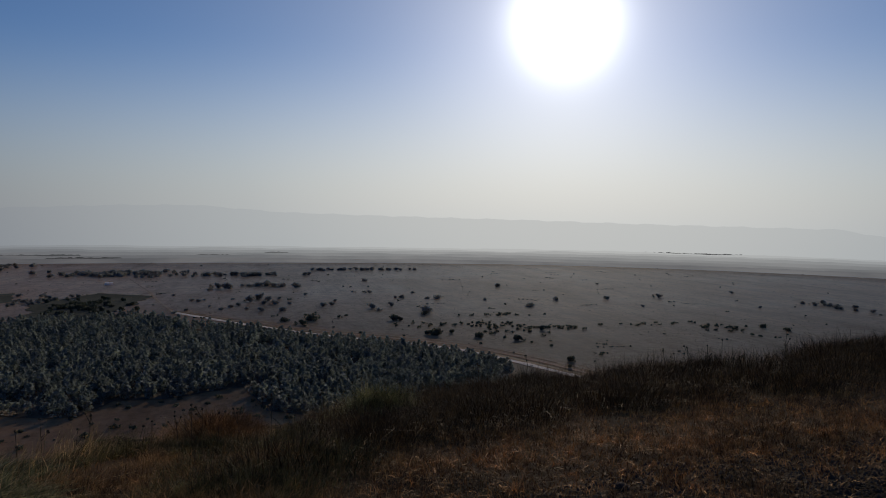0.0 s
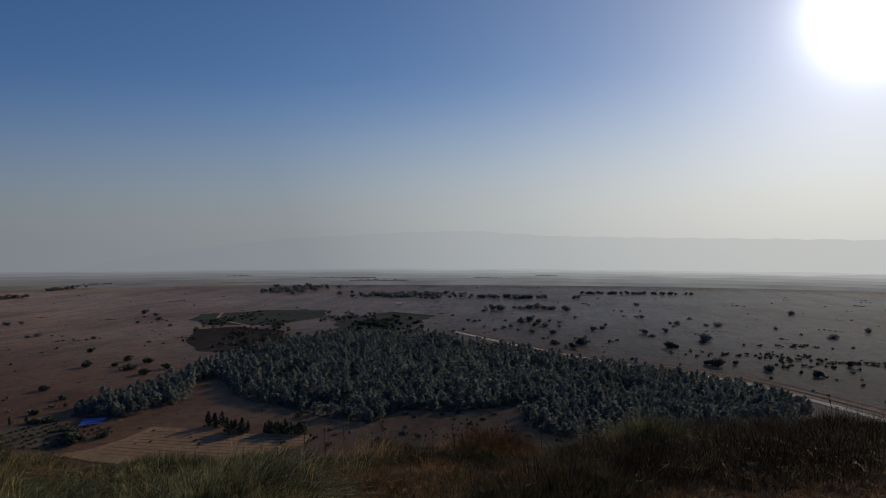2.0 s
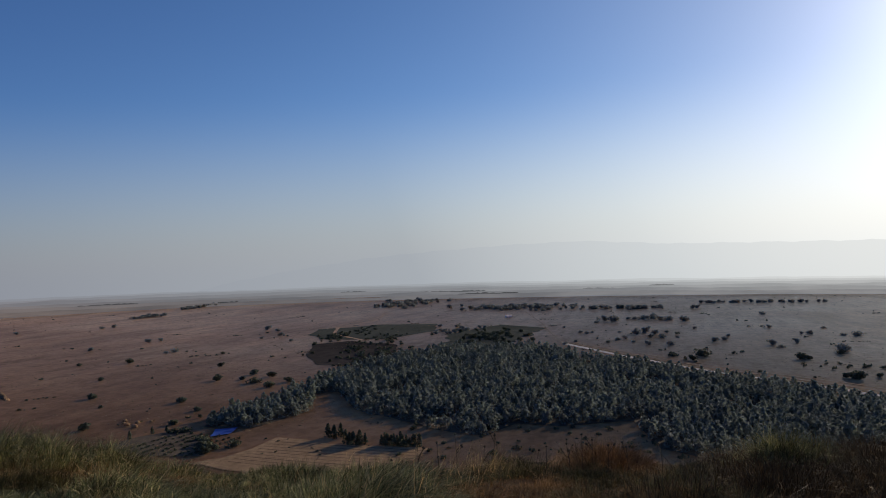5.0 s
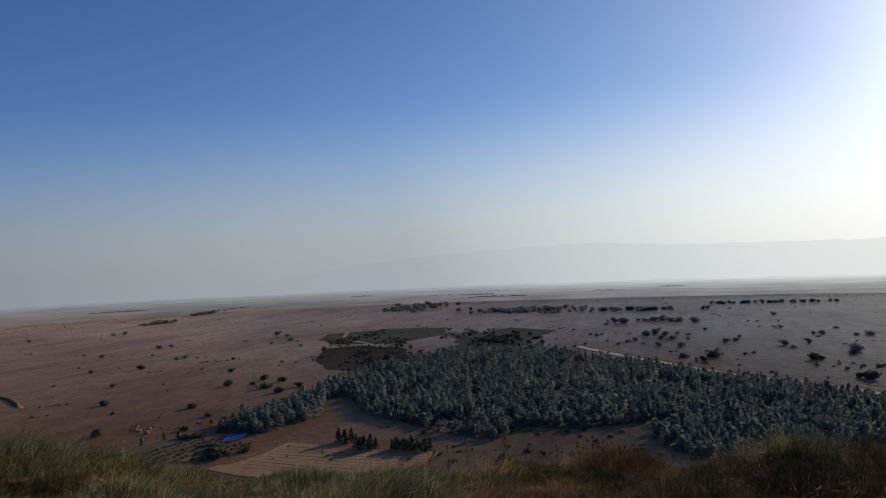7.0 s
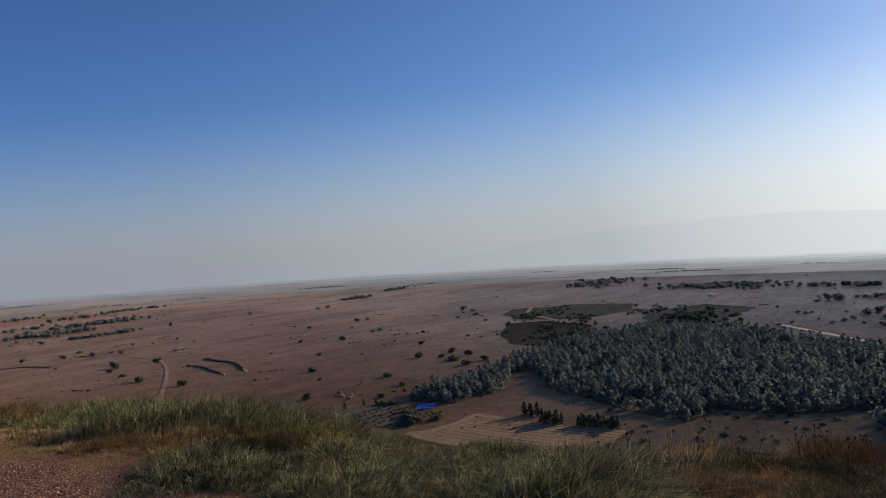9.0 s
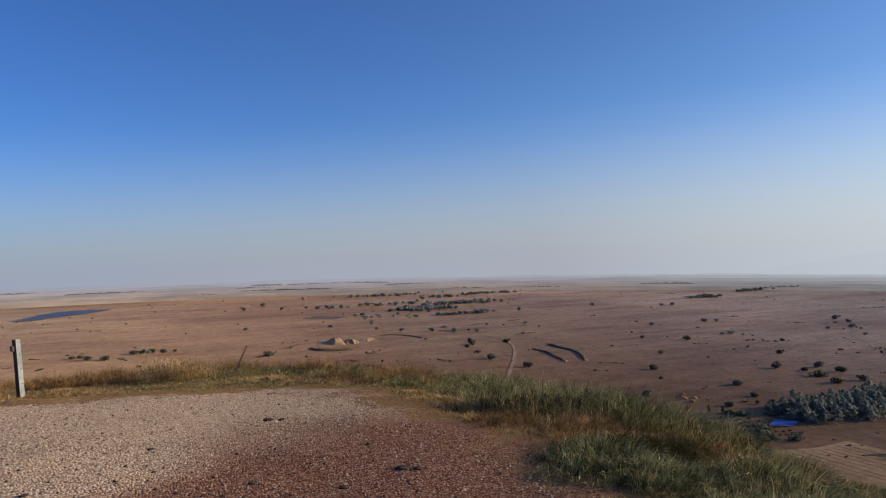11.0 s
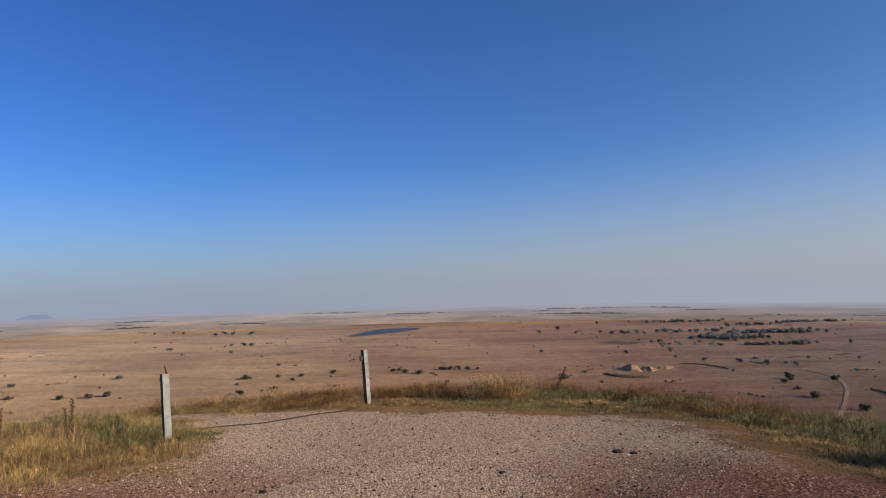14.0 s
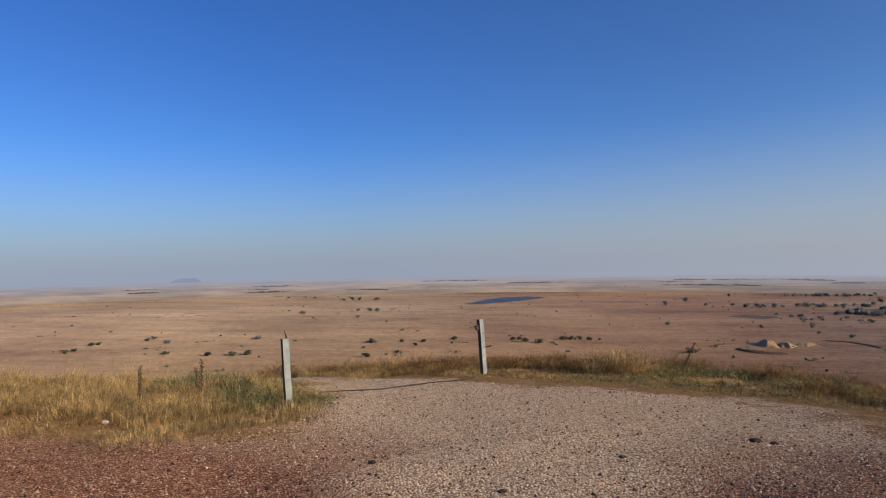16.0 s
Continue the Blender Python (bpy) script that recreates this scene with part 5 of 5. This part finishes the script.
# ---- loose stones on the gravel ----
def scatter_stones(name, n, size, label, poly, seed, pale=None, mat=None, area=(-9, 4.5, 1.5, 15.5)):
    g = np.random.default_rng(seed)
    xs, ys = g.uniform(area[0], area[1], n * 3), g.uniform(area[2], area[3], n * 3)
    ok = edge_distance(poly, xs, ys) > 0.02 * g.normal(size=len(xs))
    if pale is not None:
        q = paleness(xs, ys)
        ok &= (q + 0.35 * g.normal(size=len(xs)) > 0.5) == pale
    xs, ys = xs[ok][:n], ys[ok][:n]
    n = len(xs)
    base = np.array([(1, 0, -0.6), (-1, 0, -0.6), (0, 1, -0.6), (0, -1, -0.6), (0.2, 0.15, 1)], float)
    tri = np.array([(0, 2, 4), (2, 1, 4), (1, 3, 4), (3, 0, 4)])
    s = size * g.lognormal(0, 0.32, n)
    v = base[None] * (s[:, None, None] * g.uniform(0.6, 1.3, (n, 5, 1)))
    v[:, :, 2] *= 0.6
    a = g.uniform(0, 6.28, n)
    c, q = np.cos(a)[:, None], np.sin(a)[:, None]
    v = np.stack([v[:, :, 0] * c - v[:, :, 1] * q, v[:, :, 0] * q + v[:, :, 1] * c, v[:, :, 2]], -1)
    v += np.stack([xs, ys, ground(xs, ys) + 0.2 * s], -1)[:, None]
    f = (tri[None] + 5 * np.arange(n)[:, None, None]).reshape(-1, 3)
    ob = mesh_object(name, v.reshape(-1, 3), np.c_[f, np.full(len(f), -1)], [mat or (MAT_CHIP_PALE if pale else MAT_CHIP)])
    return tagged(ob, label, "gravel", kind="stuff")


def chip_material(name, stops):
    m, t, b = material(name)
    geo = t.nodes.new("ShaderNodeNewGeometry")
    c = ramp_node(t, geo, "Random Per Island", stops)
    link(t, c, "Color", b, "Base Color")
    b.inputs["Roughness"].default_value = 0.9
    bump_node(t, b, noise_node(t, 60.0), "Fac", 0.3, 0.005)
    return m


MAT_CHIP = chip_material("stone_chips", [(0.0, (0.06, 0.027, 0.016)), (0.45, (0.335, 0.18, 0.11)), (0.85, (0.44, 0.27, 0.17)), (1.0, (0.62, 0.46, 0.33))])
MAT_CHIP_PALE = chip_material("pale_chips", [(0.0, (0.17, 0.115, 0.075)), (0.2, (0.46, 0.335, 0.225)), (0.8, (0.64, 0.495, 0.355)), (1.0, (0.82, 0.68, 0.52))])
scatter_stones("gravel", 46000, 0.0085, "red-brown crushed stone strewn over the lookout", GRAVEL, 3, False)
scatter_stones("gravel", 46000, 0.0082, "pale pinkish crushed stone strewn over the lookout", GRAVEL, 5, True)
scatter_stones("gravel", 4000, 0.0115, "dark crumbs of earth among the stones", GRAVEL, 6, None, MAT_CLOD)
scatter_stones("gravel", 5200, 0.014, "dark broken stones on the trodden path", [(2.6, -1.6), (3.5, -1.3), (4.1, -2.4), (4.0, -3.4), (3.9, -5.0), (2.6, -5.0)], 8, None, MAT_CLOD, (2.6, 4.2, -5.0, -1.3))
scatter_stones("gravel", 300, 0.015, "larger loose stones on the gravel", GRAVEL, 4)


# ---- gate posts and the fallen chain ----
def angle_post(x, y, height, turn, lean, width, label):
    """A leaning length of angle steel: a pale weathered face, a flange darkened for shade."""
    root = new("gate_post")
    th = 0.008
    # the flange's shade is painted with the dark iron colour
    for name, lo, hi, mat, words in (("face", (0, 0), (width, th), MAT_STEEL, ""), ("flange", (0, th + 0.0005), (th, width), MAT_IRON, "inner flange coloured dark as its shaded side")):
        bm = bmesh.new()
        rings = []
        for k in range(7):
            z = -0.3 + (height + 0.3) * k / 6
            dent = 0.0015 * math.sin(k * 2.1 + x)
            rings.append([bm.verts.new((px + dent, py, z)) for px, py in (lo, (hi[0], lo[1]), hi, (lo[0], hi[1]))])
        bm.faces.new(rings[0][::-1])
        bm.faces.new(rings[-1])
        for a, b in zip(rings, rings[1:]):
            for k in range(4):
                bm.faces.new((a[k], a[(k + 1) % 4], b[(k + 1) % 4], b[k]))
        bmesh.ops.bevel(bm, geom=[e for e in bm.edges if e.is_manifold and e.calc_face_angle(0) > 1.0], offset=0.0012, segments=1, affect="EDGES")
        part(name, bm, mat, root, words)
    root.matrix_basis = pose(x, y, float(ground(x, y)), lean[0], lean[1], 0) @ pose(0, 0, 0, 0, 0, turn)
    return tagged(root, label, "post")


P1, P2 = (-3.36, 9.66), (-1.27, 13.45)
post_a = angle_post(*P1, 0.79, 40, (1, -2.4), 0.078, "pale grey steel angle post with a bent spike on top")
bm = bmesh.new()
bmesh.ops.create_cone(bm, segments=8, radius1=0.016, radius2=0.004, depth=0.12, cap_ends=True)
bmesh.ops.rotate(bm, matrix=Matrix.Rotation(radians(-14), 3, "Y"), verts=bm.verts)
bmesh.ops.translate(bm, vec=(0.05, 0.02, 0.83), verts=bm.verts)
part("spike", bm, MAT_IRON, post_a, "dark bent iron spike")
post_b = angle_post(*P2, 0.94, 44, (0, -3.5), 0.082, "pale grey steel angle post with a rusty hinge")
bm = bmesh.new()
bmesh.ops.create_cube(bm, size=1)
bmesh.ops.scale(bm, vec=(0.05, 0.05, 0.09), verts=bm.verts)
bmesh.ops.bevel(bm, geom=bm.edges[:], offset=0.008, segments=2, affect="EDGES")
bmesh.ops.translate(bm, vec=(-0.03, 0.05, 0.80), verts=bm.verts)
part("hinge", bm, MAT_IRON, post_b, "dark rusty hinge stub")
for z in (0.70, 0.46, 0.22):
    bm = bmesh.new()
    bmesh.ops.create_cone(bm, segments=6, radius1=0.009, radius2=0.009, depth=0.014, cap_ends=True)
    bmesh.ops.rotate(bm, matrix=Matrix.Rotation(radians(90), 3, "X"), verts=bm.verts)
    bmesh.ops.translate(bm, vec=(0.05, -0.005, z), verts=bm.verts)
    part("bolt", bm, MAT_IRON, post_b, "rusty bolt head")


def cable(name, pts, r, mat, label, category):
    cu = bpy.data.curves.new(name, "CURVE")
    cu.dimensions, cu.bevel_depth, cu.bevel_resolution = "3D", r, 2
    sp = cu.splines.new("POLY")
    sp.points.add(len(pts) - 1)
    for q, (x, y) in zip(sp.points, pts):
        q.co = (x, y, float(ground(x, y)) + r * 0.9, 1)
    cu.materials.append(mat)
    return tagged(new(name, cu), label, category)


CHAIN = [(-3.65, 11.01), (-3.47, 11.07), (-3.16, 11.08), (-2.83, 11.31), (-2.48, 11.59), (-2.1, 11.84), (-1.71, 12.15), (-1.4, 12.4), (-1.28, 13.2)]
line = []
for (ax, ay), (bx, by) in zip(CHAIN, CHAIN[1:]):
    line += [(ax + (bx - ax) * k / 6, ay + (by - ay) * k / 6) for k in range(6)]
line = [(x + 0.015 * math.sin(k * 0.9), y + 0.015 * math.sin(k * 0.6)) for k, (x, y) in enumerate(line)]
cable("chain", line, 0.010, MAT_IRON, "dark rusty chain lying across the gravel between the posts", "chain")


# ---- thistles and dead stalks ----
def thistle(x, y, h, heads, seed):
    g = np.random.default_rng(seed)
    root = new("thistle")
    bm = bmesh.new()
    tips = []

    def stem(a, b, ra, rb):
        d = Vector(b) - Vector(a)
        q = d.to_track_quat("Z", "Y").to_matrix().to_4x4()
        r = bmesh.ops.create_cone(bm, segments=5, radius1=ra, radius2=rb, depth=d.length, cap_ends=True)
        bmesh.ops.transform(bm, matrix=Matrix.Translation((Vector(a) + Vector(b)) / 2) @ q, verts=r["verts"])

    top = (g.normal() * 0.05, g.normal() * 0.05, h)
    stem((0, 0, -0.05), top, 0.004, 0.002)
    tips.append(top)
    for k in range(heads - 1):
        q = g.uniform(0.45, 0.85)
        a = g.uniform(0, 6.28)
        s = (top[0] * q, top[1] * q, h * q)
        e = (s[0] + math.cos(a) * 0.06, s[1] + math.sin(a) * 0.06, s[2] + g.uniform(0.06, 0.14))
        stem(s, e, 0.004, 0.0025)
        tips.append(e)
    part("stem", bm, MAT_STALK, root)
    for e in tips:
        bm = bmesh.new()
        bmesh.ops.create_icosphere(bm, subdivisions=1, radius=0.012)
        for v in bm.verts:
            v.co *= g.uniform(0.8, 1.35)
        bmesh.ops.translate(bm, vec=e, verts=bm.verts)
        part("seed_head", bm, MAT_STALK, root)
    root.matrix_basis = pose(x, y, float(ground(x, y)), 0, 0, seed * 31)
    return tagged(root, "dead brown thistle with round seed heads", "plant", "thistles on the brow")


for k in range(26):
    az = [-88, -90, -91.5, -84, -83, -80, -86, -93, -95, -101, -113, -117, -122, -127, -129, -131, -135, -77, -75, -82, -89, -91, -79, -97, -128, -130][k]
    r = float(brow_at(az)) - 0.6 + 0.12 * (k % 7)
    t = radians(az)
    thistle(HUB[0] - r * math.sin(t), HUB[1] + r * math.cos(t), 0.30 + 0.035 * (k % 6), 1 + k % 3, k)


def dead_stalk(x, y, h, lean, turn, seed):
    """A dry spike with knobbly seed capsules up its stem."""
    g = np.random.default_rng(seed)
    root = new("dead_stalk")
    bm = bmesh.new()
    bmesh.ops.create_cone(bm, segments=6, radius1=0.009, radius2=0.004, depth=h, cap_ends=True)
    bmesh.ops.translate(bm, vec=(0, 0, h / 2 - 0.03), verts=bm.verts)
    part("stem", bm, MAT_STALK, root)
    bm = bmesh.new()
    for k in range(34):
        q = 0.35 + 0.65 * k / 33
        a = k * 2.4
        r = bmesh.ops.create_icosphere(bm, subdivisions=1, radius=0.013 * float(g.uniform(0.7, 1.3)) * (1.35 - 0.6 * q))
        bmesh.ops.translate(bm, vec=(0.017 * math.cos(a), 0.017 * math.sin(a), h * q - 0.03), verts=r["verts"])
    part("seed_capsules", bm, MAT_STALK, root, "dark dry seed capsules")
    root.matrix_basis = pose(x, y, float(ground(x, y)), lean, 0, turn)
    return tagged(root, "dead brown flower spike in the dry grass", "plant", "dead flower spikes")


for k, (x, y, h, lean, turn) in enumerate([(-4.28, 9.35, 0.64, 3, 40), (-5.13, 9.46, 0.52, 5, 200), (2.35, 15.2, 0.72, 24, 60), (-4.48, 9.7, 0.5, 6, 300)]):
    dead_stalk(x, y, h, lean, turn, k)


def crumple(name, x, y, s, mat, label, category, seed, flat=0.6):
    bm = bmesh.new()
    bmesh.ops.create_icosphere(bm, subdivisions=2, radius=s)
    for v in bm.verts:
        v.co *= 1 + 0.5 * noise.noise(v.co * (2.2 / s) + Vector((seed * 3.1, 0, 0)))
        v.co.z *= flat
    me = bpy.data.meshes.new(name)
    bm.to_mesh(me)
    bm.free()
    me.materials.append(mat)
    ob = new(name, me)
    ob.matrix_basis = pose(x, y, float(ground(x, y)) + s * flat * 0.5, 0, 0, seed * 70)
    return tagged(ob, label, category)


crumple("plastic_bag", -4.75, 8.25, 0.035, MAT_LITTERBAG, "crumpled white plastic litter in the dry grass", "litter", 1)
crumple("plastic_bag", 3.55, 6.6, 0.035, MAT_LITTERBAG, "crumpled white plastic litter beside the gravel", "litter", 2)
for k, (x, y, s) in enumerate([(1.42, 7.8, 0.05), (1.55, 7.74, 0.035), (0.80, 5.5, 0.03), (1.32, 5.06, 0.035), (1.85, 5.3, 0.05), (1.95, 5.24, 0.035), (-1.6, 6.8, 0.035), (0.25, 7.1, 0.03), (-0.6, 6.1, 0.03)]):
    crumple("clod", x, y, s, MAT_CLOD, "dark clod of earth and dead weed on the gravel", "clod", k + 5, 0.35)
boulder("stone", 3.66, -2.1, 0.045, MAT_CLOD, "fist-sized dark stone on the trodden path", "stone", 21)
